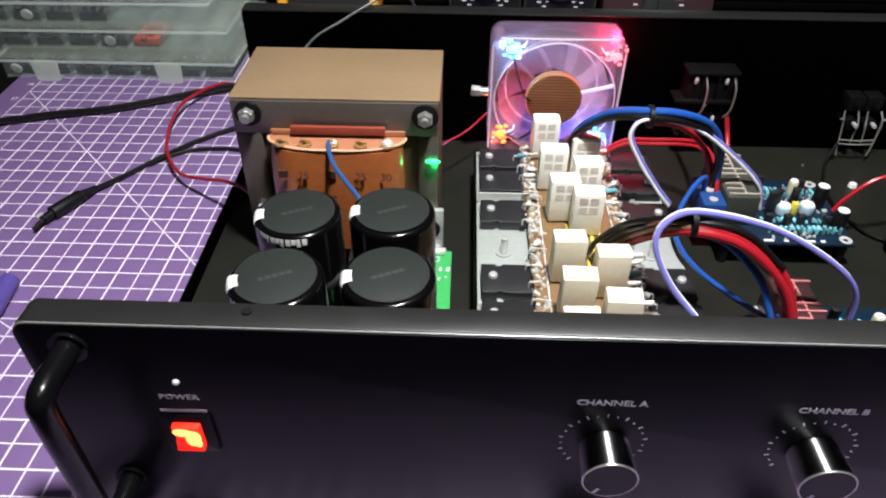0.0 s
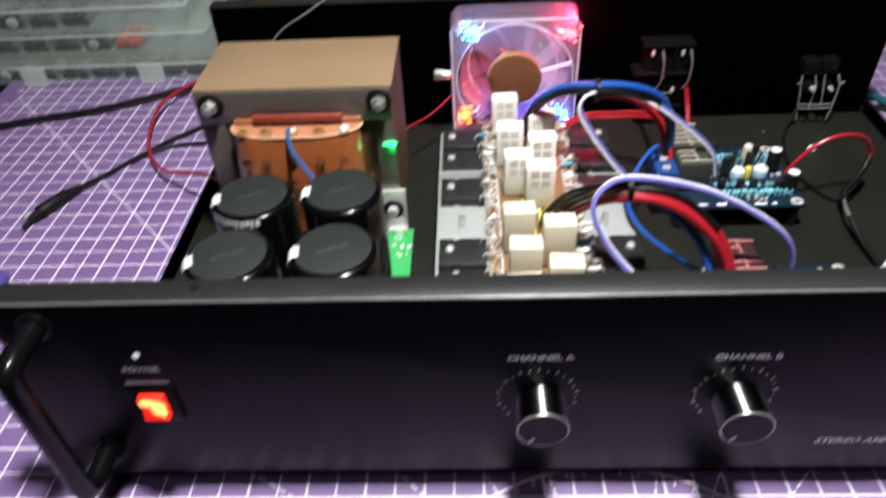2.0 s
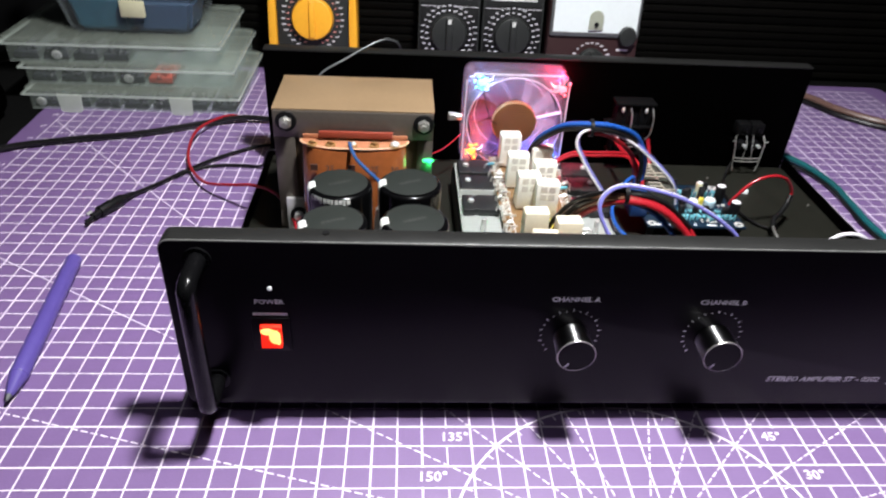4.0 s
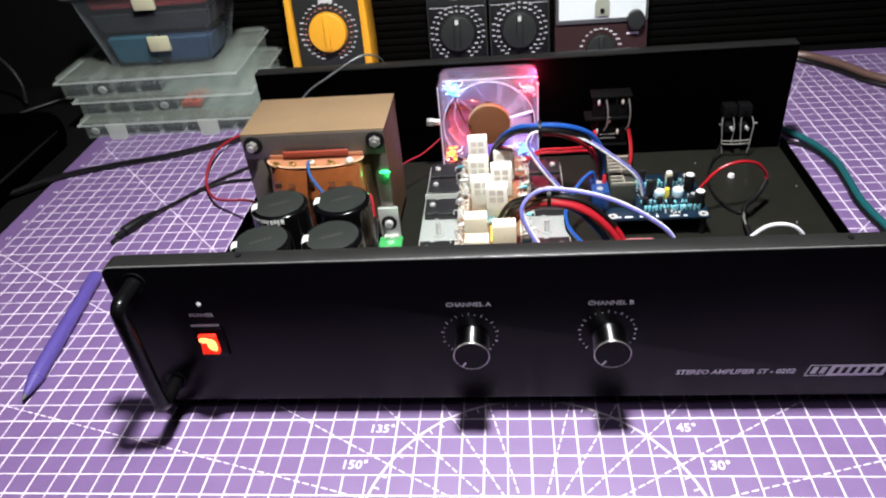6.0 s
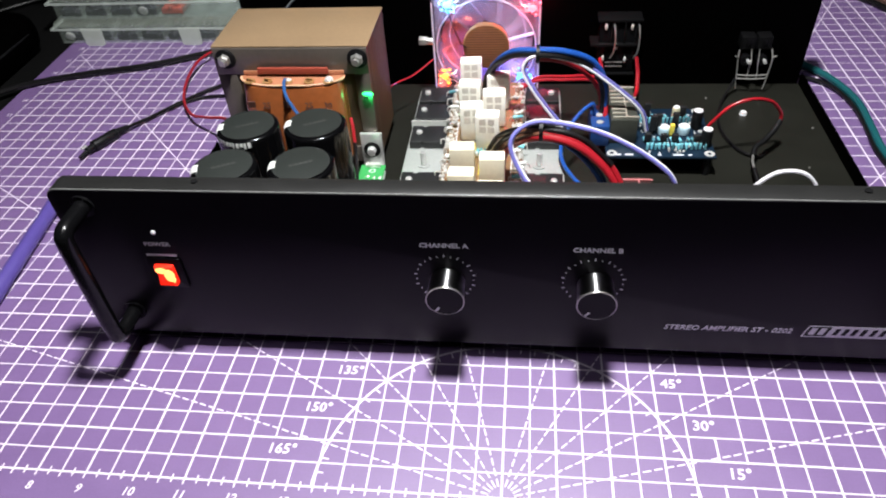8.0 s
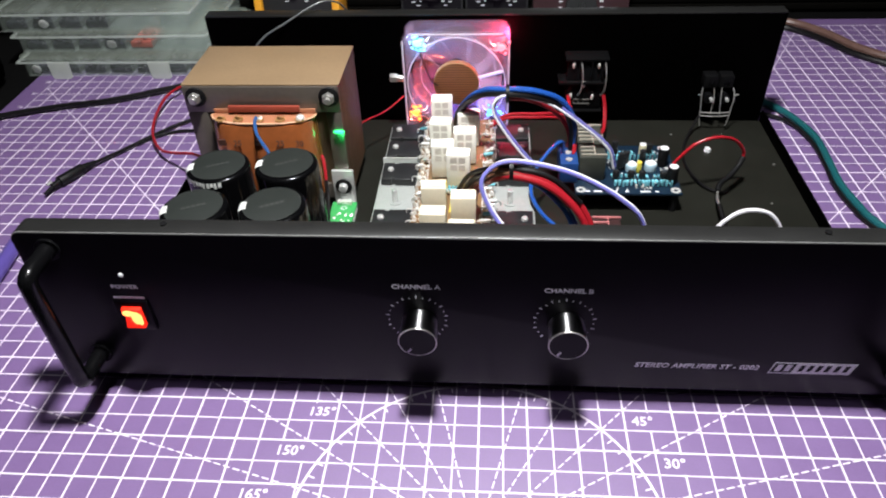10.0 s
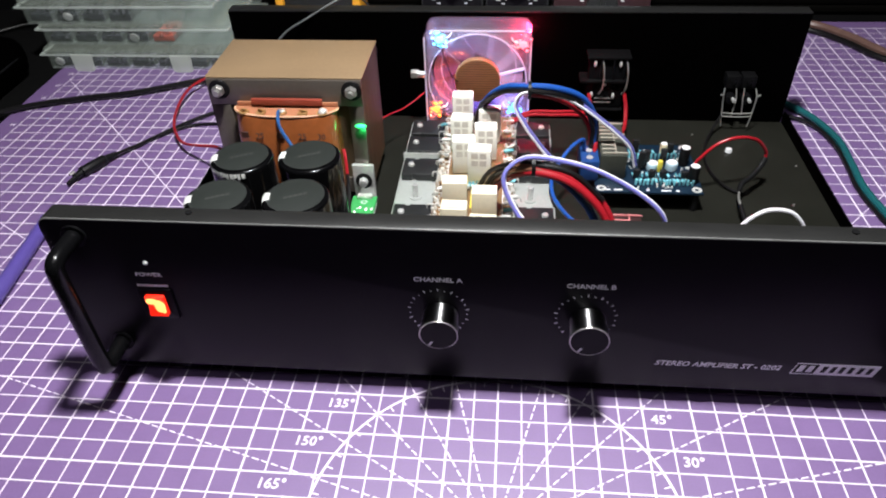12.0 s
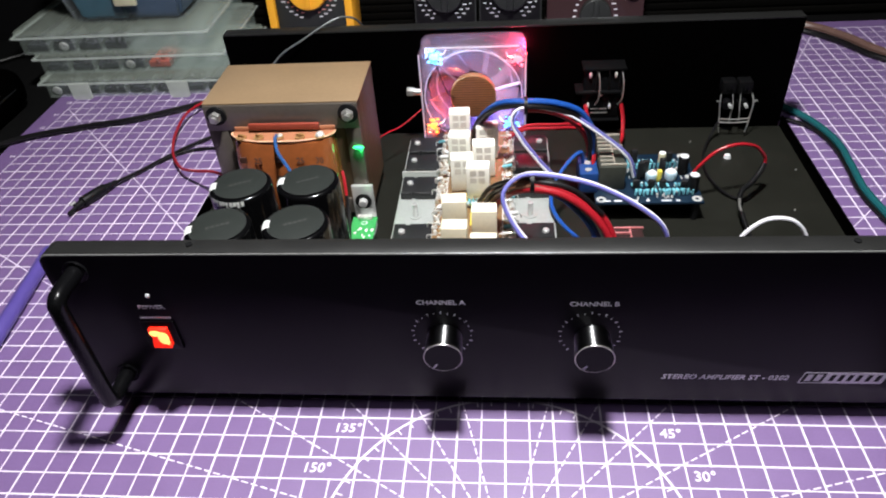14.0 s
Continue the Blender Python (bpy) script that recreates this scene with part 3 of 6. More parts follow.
for i in range(lam):
    sheet = new("lamination", lam_mesh)
    sheet.parent = tr
    sheet.matrix_parent_inverse = Matrix.Translation(-tr.location)
    sheet.location = (0.00015 * (i % 3 - 1), TY0 + 0.0012 + step * i, -0.00015 * ((i * 7) % 3))
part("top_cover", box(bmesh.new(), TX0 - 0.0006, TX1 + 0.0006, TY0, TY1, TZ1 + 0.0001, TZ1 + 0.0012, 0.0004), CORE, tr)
ix0, ix1, iz0, iz1 = -0.1825, -0.1035, 0.030, 0.0860
for x0, x1, z0, z1 in ((TX0, TX1, iz1, TZ1), (TX0, TX1, 0.018, iz0), (TX0, ix0, iz0 + 0.0001, iz1 - 0.0001), (ix1, TX1, iz0 + 0.0001, iz1 - 0.0001)):
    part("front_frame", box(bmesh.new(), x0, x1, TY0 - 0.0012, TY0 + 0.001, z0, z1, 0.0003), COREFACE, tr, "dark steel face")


def plan(grow, wide=0.0120):
    x0, x1, y0, y1, r = -0.1805 - grow, -0.1070 + grow, 0.2255, 0.2410, 0.0125
    pts = [(x1, y1), (x0, y1)]
    for cx, a0 in ((x0 + wide, 180), (x1 - wide, 270)):
        for i in range(9):
            a = radians(a0 + 90 * i / 8)
            pts.append((cx + wide * math.cos(a), y0 + r + r * math.sin(a)))
    return pts


def coil_body():
    """The coil, swelling a little towards its foot."""
    bm = bmesh.new()
    rows = [[bm.verts.new((x, y if y > 0.2405 else y - 0.006 * k, z)) for x, y in plan(-0.0034 + 0.0005 * k, 0.0170)] for k, z in ((0, 0.0848), (0.7, 0.0700), (1.0, 0.0500), (1.0, 0.0300))]
    for p, q in zip(rows, rows[1:]):
        for i in range(len(p)):
            bm.faces.new((p[i], p[(i + 1) % len(p)], q[(i + 1) % len(p)], q[i]))
    bm.faces.new(rows[0])
    bm.faces.new(rows[-1])
    bmesh.ops.recalc_face_normals(bm, faces=bm.faces)
    return bm


part("coil", coil_body(), COPPERTAPE, tr, "coil wrapped in shiny amber tape")
part("bobbin_lip", slab(bmesh.new(), plan(-0.0024, 0.0280), "z", 0.0849, 0.0860, 0.0003), BOBBIN, tr, "salmon bobbin lip")
part("lip_rim", tube(bmesh.new(), [(x, y, 0.0864) for x, y in plan(-0.0024, 0.0280)[2:]], 0.0007, 6, 2), LIPRIM, tr)
part("bobbin_back", box(bmesh.new(), -0.1770, -0.1100, 0.2398, 0.2411, 0.0862, 0.0892, 0.0003), BOBBIN, tr, "salmon bobbin wall")
part("red_slot", box(bmesh.new(), -0.1665, -0.1195, 0.2372, 0.2396, 0.0882, 0.0924, 0.0005), REDPLASTIC, tr, "red insulation strip")
for i, x in enumerate((-0.1700, -0.1585, -0.1450, -0.1310, -0.1185)):
    tag = part("solder_tag", ring(bmesh.new(), (x, 0.2305, 0.0864), 0.0012, 0.0034, "z", 0.0008, 14), BRASS, tr, "dull brass solder tag")
    part("solder_blob", ball(bmesh.new(), (x + 0.0006, 0.2312, 0.0876), (0.0012, 0.0013, 0.0020, 0.0013, 0.0031)[i], 10, (1, 1, 0.7)), SOLDER if i in (2, 4) else BRASS, tag)
    part("tag_post", tube(bmesh.new(), [(x - 0.0024, 0.2320, 0.0862), (x - 0.0012, 0.2310, 0.0885), (x + 0.0014, 0.2306, 0.0882), (x + 0.0026, 0.2322, 0.0862)], 0.0006, 6, 4), BRASS, tag)
on_coil = lambda x, z: Matrix.Translation((x, 0.2229 - 0.0045 * (0.0848 - z) / 0.0148 if z > 0.07 else 0.2165, z - 0.0005)) @ Matrix.Rotation(radians(-16), 4, "X") @ FACING
for x, text in ((-0.1585, "25"), (-0.1305, "25"), (-0.1180, "30")):
    lettering(text, 0.0054, on_coil(x, 0.0755), INK, tr, depth=0.0002)
for x in (-0.1685, -0.1450):
    part("printed_mark", box(bmesh.new(), x - 0.0022, x + 0.0022, 0.2203, 0.2216, 0.0735, 0.0775), INK, tr)
lettering("5", 0.0145, on_coil(-0.1450, 0.0600), INK, tr)
for x in (-0.1872, -0.0998):
    for y, d in ((TY0 - 0.0012, -1), (TY1, 1)):
        w = part("washer", rod(bmesh.new(), (x, y, 0.0975), (x, y + d * 0.0018, 0.0975), 0.0067, seg=24, bevel=0.0004), RUBBER, tr, "black insulating washer")
        part("bolt", rod(bmesh.new(), (x, y + d * 0.0019, 0.0975), (x, y + d * 0.0055, 0.0975), 0.0041, 0.0038, 6, 0.0003), STEEL, w, "bright hexagon nut")
        part("bolt_end", rod(bmesh.new(), (x, y + d * 0.0056, 0.0975), (x, y + d * 0.0080, 0.0975), 0.0020, seg=12), STEEL, w)
for x0, x1 in ((-0.1905, -0.1745), (-0.1055, -0.0905)):
    foot = part("mounting_foot", box(bmesh.new(), x0, x1, 0.2380, 0.2410, 0.0110, 0.0425, 0.0005), CHROME, tr, "bright zinc mounting foot")
    part("foot_plate", box(bmesh.new(), x0, x1, 0.2210, 0.2378, 0.0102, 0.0118, 0.0003), ALU, foot)
    cx = (x0 + x1) / 2
    part("rubber_ring", ring(bmesh.new(), (cx, 0.2368, 0.0305), 0.0030, 0.0058, "y", 0.0010, 20), RUBBER, foot)
    part("foot_bolt", rod(bmesh.new(), (cx, 0.2378, 0.0305), (cx, 0.2330, 0.0305), 0.0034, 0.0030, 8, 0.0003), CHROME, foot)
wire("blue_tap_wire", [(-0.1465, 0.2310, 0.0880), (-0.1455, 0.2240, 0.0884), (-0.1415, 0.2130, 0.0862), (-0.1340, 0.2020, 0.0838), (-0.1262, 0.1900, 0.0822), (-0.1235, 0.1840, 0.0740), (-0.1240, 0.1830, 0.0500)], 0.0011, WIRE_SLATE, "slate blue wire soldered to the transformer tag")
wire("red_tap_wire", [(-0.1058, 0.2240, 0.0640), (-0.1040, 0.2195, 0.0600), (-0.1028, 0.2140, 0.0515)], 0.0011, WIRE_RED, "red wire beside the capacitor bank")
wire("dark_supply_wire", [(-0.1028, 0.2140, 0.0515), (-0.1012, 0.2060, 0.0430), (-0.0990, 0.1900, 0.0365), (-0.0970, 0.1740, 0.0330)], 0.0012, WIRE_BLACK, "dark wire beside the capacitor bank")
# glowing ball stands in for the indicator's reflection in the varnish
single("indicator_reflection", ball(bmesh.new(), (-0.0962, 0.2396, 0.0725), 0.0018, 14, (2.2, 0.7, 0.7)), LED_GREEN, "glowing green spot for an indicator diode's reflection on the transformer", "diode")


# ---- capacitor bank ----
pb = thing("supply_board", (-0.128, 0.143, 0.012), "brown circuit board under the capacitor bank", "circuit board")
part("board", box(bmesh.new(), -0.171, -0.088, 0.100, 0.184, 0.0125, 0.0141, 0.0002), BROWNPCB, pb)
for x in (-0.167, -0.092):
    for y in (0.104, 0.180):
        part("standoff", rod(bmesh.new(), (x, y, 0.0101), (x, y, 0.0124), 0.003, seg=10), CHROME, pb)


DISCINK = mat("faint_disc_print", (0.032, 0.034, 0.031), 0.5, 0, 0.3, 500, 0)


def capacitor(x, y, turn, printed=True):
    c = thing("capacitor", (x, y, 0.0142), "large black electrolytic capacitor with a grey stripe", "capacitor", "capacitor bank")
    h, r = 0.0835, 0.0174
    bm = rod(bmesh.new(), (x, y, 0.0143), (x, y, 0.0143 + h), r, seg=48, bevel=0.0022)
    part("can", bm, SLEEVE, c, "glossy black sleeve")
    part("top_disc", rod(bmesh.new(), (x, y, 0.0143 + h), (x, y, 0.0143 + h + 0.0005), 0.0146, seg=44, bevel=0.0002), CAPTOP, c, "dull black end disc")
    bm = bmesh.new()
    out = r + 0.0003
    bands = [(turn - 13, turn + 13, [(out, 0.004), (out, h - 0.0024), (r - 0.0001, h - 0.0007), (r - 0.0010, h + 0.0004), (r - 0.0026, h + 0.0008), (r - 0.0042, h + 0.0008)])]
    if printed:
        for i in range(11):
            bands.append((turn + 24 + 7 * i, turn + (30 if i % 3 else 28.5) + 7 * i, [(out, h - 0.0042 + 0.0006 * (i % 3)), (out, h - 0.0023), (r - 0.0001, h - 0.0007)]))
    for a0, a1, prof in bands:
        n = 5
        cols = []
        for i in range(n + 1):
            a = radians(a0 + (a1 - a0) * i / n)
            cols.append([bm.verts.new((x + rr * math.cos(a), y + rr * math.sin(a), 0.0143 + z)) for rr, z in prof])
        for p, q in zip(cols, cols[1:]):
            for k in range(len(prof) - 1):
                bm.faces.new((p[k], q[k], q[k + 1], p[k + 1]))
    part("disc_edge", ring(bmesh.new(), (x, y, 0.0143 + h + 0.0003), 0.0144, 0.0149, "z", 0.0003, 44), METERGREY, c)
    part("stripe", bm, STRIPE, c, "grey polarity stripe and print")
    bm = bmesh.new()
    for i in range(5):
        box(bm, -0.0062 + 0.0026 * i, -0.0043 + 0.0026 * i, -0.0009, 0.0009, 0, 0.00006)
    bmesh.ops.transform(bm, matrix=Matrix.Translation((x, y, 0.0143 + h + 0.0005)) @ Matrix.Rotation(radians(25), 4, "Z"), verts=bm.verts)
    part("faint_print", bm, DISCINK, c)
    return c


capacitor(-0.1470, 0.1605, 192)
capacitor(-0.1090, 0.1630, 186, False)
capacitor(-0.1475, 0.1215, 195)
capacitor(-0.1070, 0.1240, 188, False)
single("ground_strap", tube(bmesh.new(), [(-0.1262, 0.178, 0.072), (-0.1270, 0.166, 0.070), (-0.1268, 0.155, 0.066), (-0.1262, 0.144, 0.061)], 0.0021, 8), SOLDER, "bare tinned strap between the capacitors", "strap")
gb = thing("relay_board", (-0.09, 0.18, 0.012), "small green circuit board beside the capacitors", "circuit board")
part("board", box(bmesh.new(), -0.1020, -0.0855, 0.128, 0.2190, 0.0290, 0.0306, 0.0002), GREENPCB, gb, "bright green board")
for y in (0.135, 0.206):
    part("standoff", rod(bmesh.new(), (-0.0925, y, 0.0101), (-0.0925, y, 0.0289), 0.0025, seg=10), CHROME, gb)
bm = bmesh.new()
rng = random.Random(5)
for i in range(11):
    ball(bm, (-0.0925 + rng.uniform(-0.006, 0.006), 0.2015 + rng.uniform(-0.0055, 0.0050), 0.0309), rng.uniform(0.0005, 0.0013), 8, (1, 1, 0.6))
tagged(part("solder_joints", bm, SOLDER, gb, "bright solder blobs"), kind="stuff")
part("screw_terminal", box(bmesh.new(), -0.0985, -0.0885, 0.2150, 0.2185, 0.0307, 0.0335, 0.0006), SOLDER, gb)
part("silk_mark", ring(bmesh.new(), (-0.0935, 0.2120, 0.0307), 0.0016, 0.0021, "z", 0.0001, 20), WHITEINK, gb)


# ---- output stage in the middle ----
HX = -0.020
sink = thing("heat_sink", (HX, 0.22, 0.01), "black heat sink with aluminium bars under the output stage", "heat sink")
part("block", box(bmesh.new(), -0.0735, 0.0335, 0.118, 0.316, 0.0101, 0.0300, 0.0006), PANEL, sink)


def notched(x0, x1, y0, y1):
    """A clamp bar whose long ends carry small half-round notches."""
    pts = [(x0, y0), (x1, y0), (x1, y1)]
    for i in (2, 1):
        c = x0 + (x1 - x0) * i / 3
        pts += [(c + 0.0018 * math.cos(radians(q)), y1 - 0.0018 * math.sin(radians(q))) for q in (0, 45, 90, 135, 180)]
    return slab(bmesh.new(), pts + [(x0, y1)], "z", 0.0302, 0.0345, 0.0004)


for x0, x1 in ((-0.0725, -0.0400), (0.0000, 0.0325)):
    for y0, y1 in ((0.2585, 0.3120), (0.1760, 0.2580), (0.1200, 0.1755)):
        part("bar", notched(x0, x1, y0, y1), ALU, sink, "bright aluminium clamp bar")
    cx = (x0 + x1) / 2 + (0.0005 if x0 > -0.03 else -0.0025)
    for y in (0.2140, 0.1500):
        s = part("bar_screw", rod(bmesh.new(), (cx, y, 0.0347), (cx, y, 0.0445), 0.0018, seg=12, bevel=0.0003), CHROME, sink, "steel screw")
        part("screw_washer", ring(bmesh.new(), (cx, y, 0.0346), 0.0019, 0.0042, "z", 0.0007, 18), ALU, s)
oboard = thing("output_board", (HX, 0.22, 0.03), "copper-brown output stage circuit board", "circuit board")
part("board", box(bmesh.new(), -0.0455, 0.0055, 0.122, 0.314, 0.0385, 0.0400, 0.0002), BROWNPCB, oboard, "bare brown board")
for x in (-0.0360, -0.004):
    for y in (0.130, 0.22, 0.306):
        part("standoff", rod(bmesh.new(), (x, y, 0.0301), (x, y, 0.0384), 0.002, seg=8), CHROME, oboard)
bm = bmesh.new()
for i in range(5):
    box(bm, -0.026 + 0.004 * i, -0.0245 + 0.004 * i, 0.196, 0.232, 0.0401, 0.0403)
part("copper_tracks", bm, YELLOW, oboard, "tinned yellow copper tracks")
for x in (-0.0388, -0.0012):
    part("silk_line", box(bmesh.new(), x - 0.0003, x + 0.0003, 0.126, 0.258, 0.0401, 0.0402), WHITEINK, oboard)
rng = random.Random(11)
bm = bmesh.new()
for i in range(260):
    side = rng.choice((-0.0425, 0.0025))
    ball(bm, (side + rng.uniform(-0.003, 0.003), rng.uniform(0.125, 0.311), 0.0404), rng.uniform(0.0006, 0.0016), 6, (1, 1, rng.uniform(0.8, 2.2)))
tagged(part("solder_joints", bm, SOLDER, oboard, "rows of bright solder joints"), kind="stuff")


def transistor(x, y, side):
    """side 1: leads towards +x."""
    t = thing("transistor", (x, y, 0.0346), "black power transistor clamped to its aluminium bar", "transistor", "output transistors")
    w, h = 0.0240, 0.0205
    x0, x1 = x - w / 2, x + w / 2
    part("body", slab(bmesh.new(), [(x0, y - h / 2), (x0 + w * 0.3, y - h / 2), (x0 + w * 0.3, y - h / 2 + 0.0012), (x0 + w * 0.42, y - h / 2 + 0.0012), (x0 + w * 0.42, y - h / 2), (x1, y - h / 2),
                                           (x1, y + h / 2), (x0 + w * 0.42, y + h / 2), (x0 + w * 0.42, y + h / 2 - 0.0012), (x0 + w * 0.3, y + h / 2 - 0.0012), (x0 + w * 0.3, y + h / 2), (x0, y + h / 2)], "z", 0.0348, 0.0400, 0.0004), EPOXY, t)
    part("mounting_screw", rod(bmesh.new(), (x - side * 0.0065, y + 0.001, 0.0400), (x - side * 0.0065, y + 0.001, 0.0418), 0.0024, 0.0020, 12, 0.0003), CHROME, t, "bright screw head")
    for i in (-1, 0, 1):
        a = x + side * w / 2
        part("lead", tube(bmesh.new(), [(a, y + i * 0.0054, 0.0375), (a + side * 0.004, y + i * 0.0054, 0.0385), (a + side * 0.0075, y + i * 0.0054, 0.0412)], 0.0007, 6, 3), SOLDER, t)


for y in (0.2965, 0.2725, 0.2430, 0.1885, 0.1630, 0.1340):
    transistor(-0.0585, y, 1)
    transistor(0.0190, y, -1)
part("insulating_strip", box(bmesh.new(), -0.0722, -0.0405, 0.2582, 0.2588, 0.0346, 0.0408), STRIPE, sink)


def resistor(x, y, h=0.0265, printed=True, turn=0.0):
    r = thing("ceramic_resistor", (x, y, 0.0401), "upright white ceramic power resistor" + (" with printed squares" if printed else " with plain sides"), "resistor", "power resistors")
    w, d, z0 = 0.0152, 0.0098, 0.0412
    part("body", box(bmesh.new(), x - w / 2, x + w / 2, y - d / 2, y + d / 2, z0, z0 + h, 0.0007), CERAMIC if printed else CREAM, r)
    part("cement_cap", box(bmesh.new(), x - w / 2 + 0.0014, x + w / 2 - 0.0014, y - d / 2 + 0.0013, y + d / 2 - 0.0013, z0 + h + 0.0001, z0 + h + 0.0006, 0.0002), CERAMIC if printed else CREAM, r)
    if printed:
        for k in (0, 1):
            for j in (0, 1):
                u, v = x - 0.0050 + 0.0055 * k, z0 + h - 0.0115 + 0.0056 * j
                part("printed_mark", box(bmesh.new(), u, u + 0.0042, y - d / 2 - 0.00012, y - d / 2, v, v + 0.0040), CERAMICINK, r)
    for k in (-1, 1):
        part("lead", rod(bmesh.new(), (x + k * 0.004, y, 0.0402), (x + k * 0.004, y, z0), 0.0005, seg=6), SOLDER, r)
    m = Matrix.Translation((x, y, 0.0401)) @ Matrix.Rotation(radians(turn), 4, "Z")
    r.matrix_basis = m


for x, y, printed, turn in ((-0.0325, 0.300, True, 2), (-0.0310, 0.267, True, -2), (-0.0280, 0.238, True, 3), (-0.0305, 0.190, False, 2), (-0.0290, 0.164, False, -1), (-0.0310, 0.139, False, 1),
                            (-0.0120, 0.279, True, -3), (-0.0140, 0.255, True, 2), (-0.0170, 0.227, True, -2), (-0.0120, 0.180, False, 1), (-0.0120, 0.151, False, -2)):
    resistor(x, y, 0.0248, printed, turn)
# bare leads bent over the edges of the board
rng = random.Random(17)
for i in range(30):
    side = -1 if i % 2 else 1
    x = (-0.0440 if side < 0 else 0.0040) + rng.uniform(-0.002, 0.002)
    y = 0.126 + 0.0062 * i + rng.uniform(-0.001, 0.001)
    h = rng.uniform(0.003, 0.009)
    part("bare_lead", tube(bmesh.new(), [(x + side * 0.0030, y, 0.0402), (x + side * 0.0026, y, 0.0402 + h * 0.5), (x, y + rng.uniform(-0.001, 0.001), 0.0404 + h * 0.55), (x - side * rng.uniform(0.003, 0.006), y + rng.uniform(-0.001, 0.001), 0.0404 + h * 0.5)], 0.00045, 6, 3), SOLDER, oboard)
# small axial parts standing among them
rng = random.Random(3)
for i in range(26):
    side = rng.choice((-0.0435, 0.0030))
    x, y = side + rng.uniform(-0.003, 0.003), 0.128 + 0.0069 * i
    ax = thing("small_resistor", (x, y, 0.0401), "small banded axial resistor on the output board", "resistor", "small output-board parts")
    ml = [SOLDER, STRIPE, WHITEPLASTIC, CHROME, CYANPART][i % 5]
    dx = rng.uniform(0.001, 0.0035)
    part("body", rod(bmesh.new(), (x - dx, y, 0.0433), (x + dx, y + rng.uniform(-0.002, 0.002), 0.0433 + rng.uniform(-0.001, 0.002)), 0.0013, seg=10, bevel=0.0004), ml, ax)
    part("lead", tube(bmesh.new(), [(x - dx - 0.002, y, 0.0402), (x - dx - 0.0016, y, 0.0430), (x - dx, y, 0.0433)], 0.0004, 6, 3), SOLDER, ax)
    part("lead", tube(bmesh.new(), [(x + dx + 0.002, y, 0.0402), (x + dx + 0.0016, y, 0.0430), (x + dx, y, 0.0433)], 0.0004, 6, 3), SOLDER, ax)
coilr = thing("choke_coil", (-0.025, 0.214, 0.0405), "small wound coil with bright turns", "coil")
part("winding", tube(bmesh.new(), [(-0.033 + 0.0006 * i, 0.216 + 0.0022 * math.cos(i * 1.57), 0.0445 + 0.0022 * math.sin(i * 1.57)) for i in range(26)], 0.0005, 6, 2), CYANPART, coilr)
part("core", rod(bmesh.new(), (-0.033, 0.216, 0.0425), (-0.018, 0.216, 0.0425), 0.0016, seg=10), STRIPE, coilr)


# ---- cooling fan ----
fan = thing("cooling_fan", (-0.024, 0.352, 0.0101), "clear acrylic cooling fan with glowing coloured diodes", "fan")
FX0, FX1, FZ0, FZ1, FY0, FY1 = -0.0650, 0.0170, 0.0152, 0.0972, 0.3400, 0.3650
FC = ((FX0 + FX1) / 2, (FZ0 + FZ1) / 2)
outline = rounded(FX0, FX1, FZ0, FZ1, 0.006)


def fan_plate(y0, y1):
    """A square plate with a round opening."""
    bm, n = bmesh.new(), 64
    rows = []
    half = (FX1 - FX0) / 2
    for i in range(n):
        a = 2 * math.pi * (i + 0.5) / n
        k, s = math.cos(a), math.sin(a)
        e = min(half / max(abs(k), abs(s)), half * 1.33)
        rows.append([bm.verts.new((FC[0] + r * k, y, FC[1] + r * s)) for r, y in ((half * 0.93, y0), (e, y0), (e, y1), (half * 0.93, y1))])
    for i in range(n):
        p, q = rows[i], rows[(i + 1) % n]
        for j in range(4):
            bm.faces.new((p[j], q[j], q[(j + 1) % 4], p[(j + 1) % 4]))
    bmesh.ops.recalc_face_normals(bm, faces=bm.faces)
    return bm


clear_parts = [part("front_plate", fan_plate(FY0, FY0 + 0.0035), ACRYLIC, fan), part("rear_plate", fan_plate(FY1 - 0.0035, FY1), ACRYLIC, fan)]
clear_parts.append(part("barrel", ring(bmesh.new(), (FC[0], FY0 + 0.0037, FC[1]), 0.0372, 0.0388, "y", FY1 - FY0 - 0.0075, 64), ACRYLIC, fan))
for k in (-1, 1):
    for j in (-1, 1):
        clear_parts.append(part("corner_post", rod(bmesh.new(), (FC[0] + k * 0.0358, FY0 + 0.0037, FC[1] + j * 0.0358), (FC[0] + k * 0.0358, FY1 - 0.0037, FC[1] + j * 0.0358), 0.0036, seg=14), ACRYLIC, fan))
        part("fan_screw", rod(bmesh.new(), (FC[0] + k * 0.0358, FY0 - 0.0016, FC[1] + j * 0.0358), (FC[0] + k * 0.0358, FY0 - 0.0001, FC[1] + j * 0.0358), 0.0030, 0.0024, 14), ACRYLIC, fan)
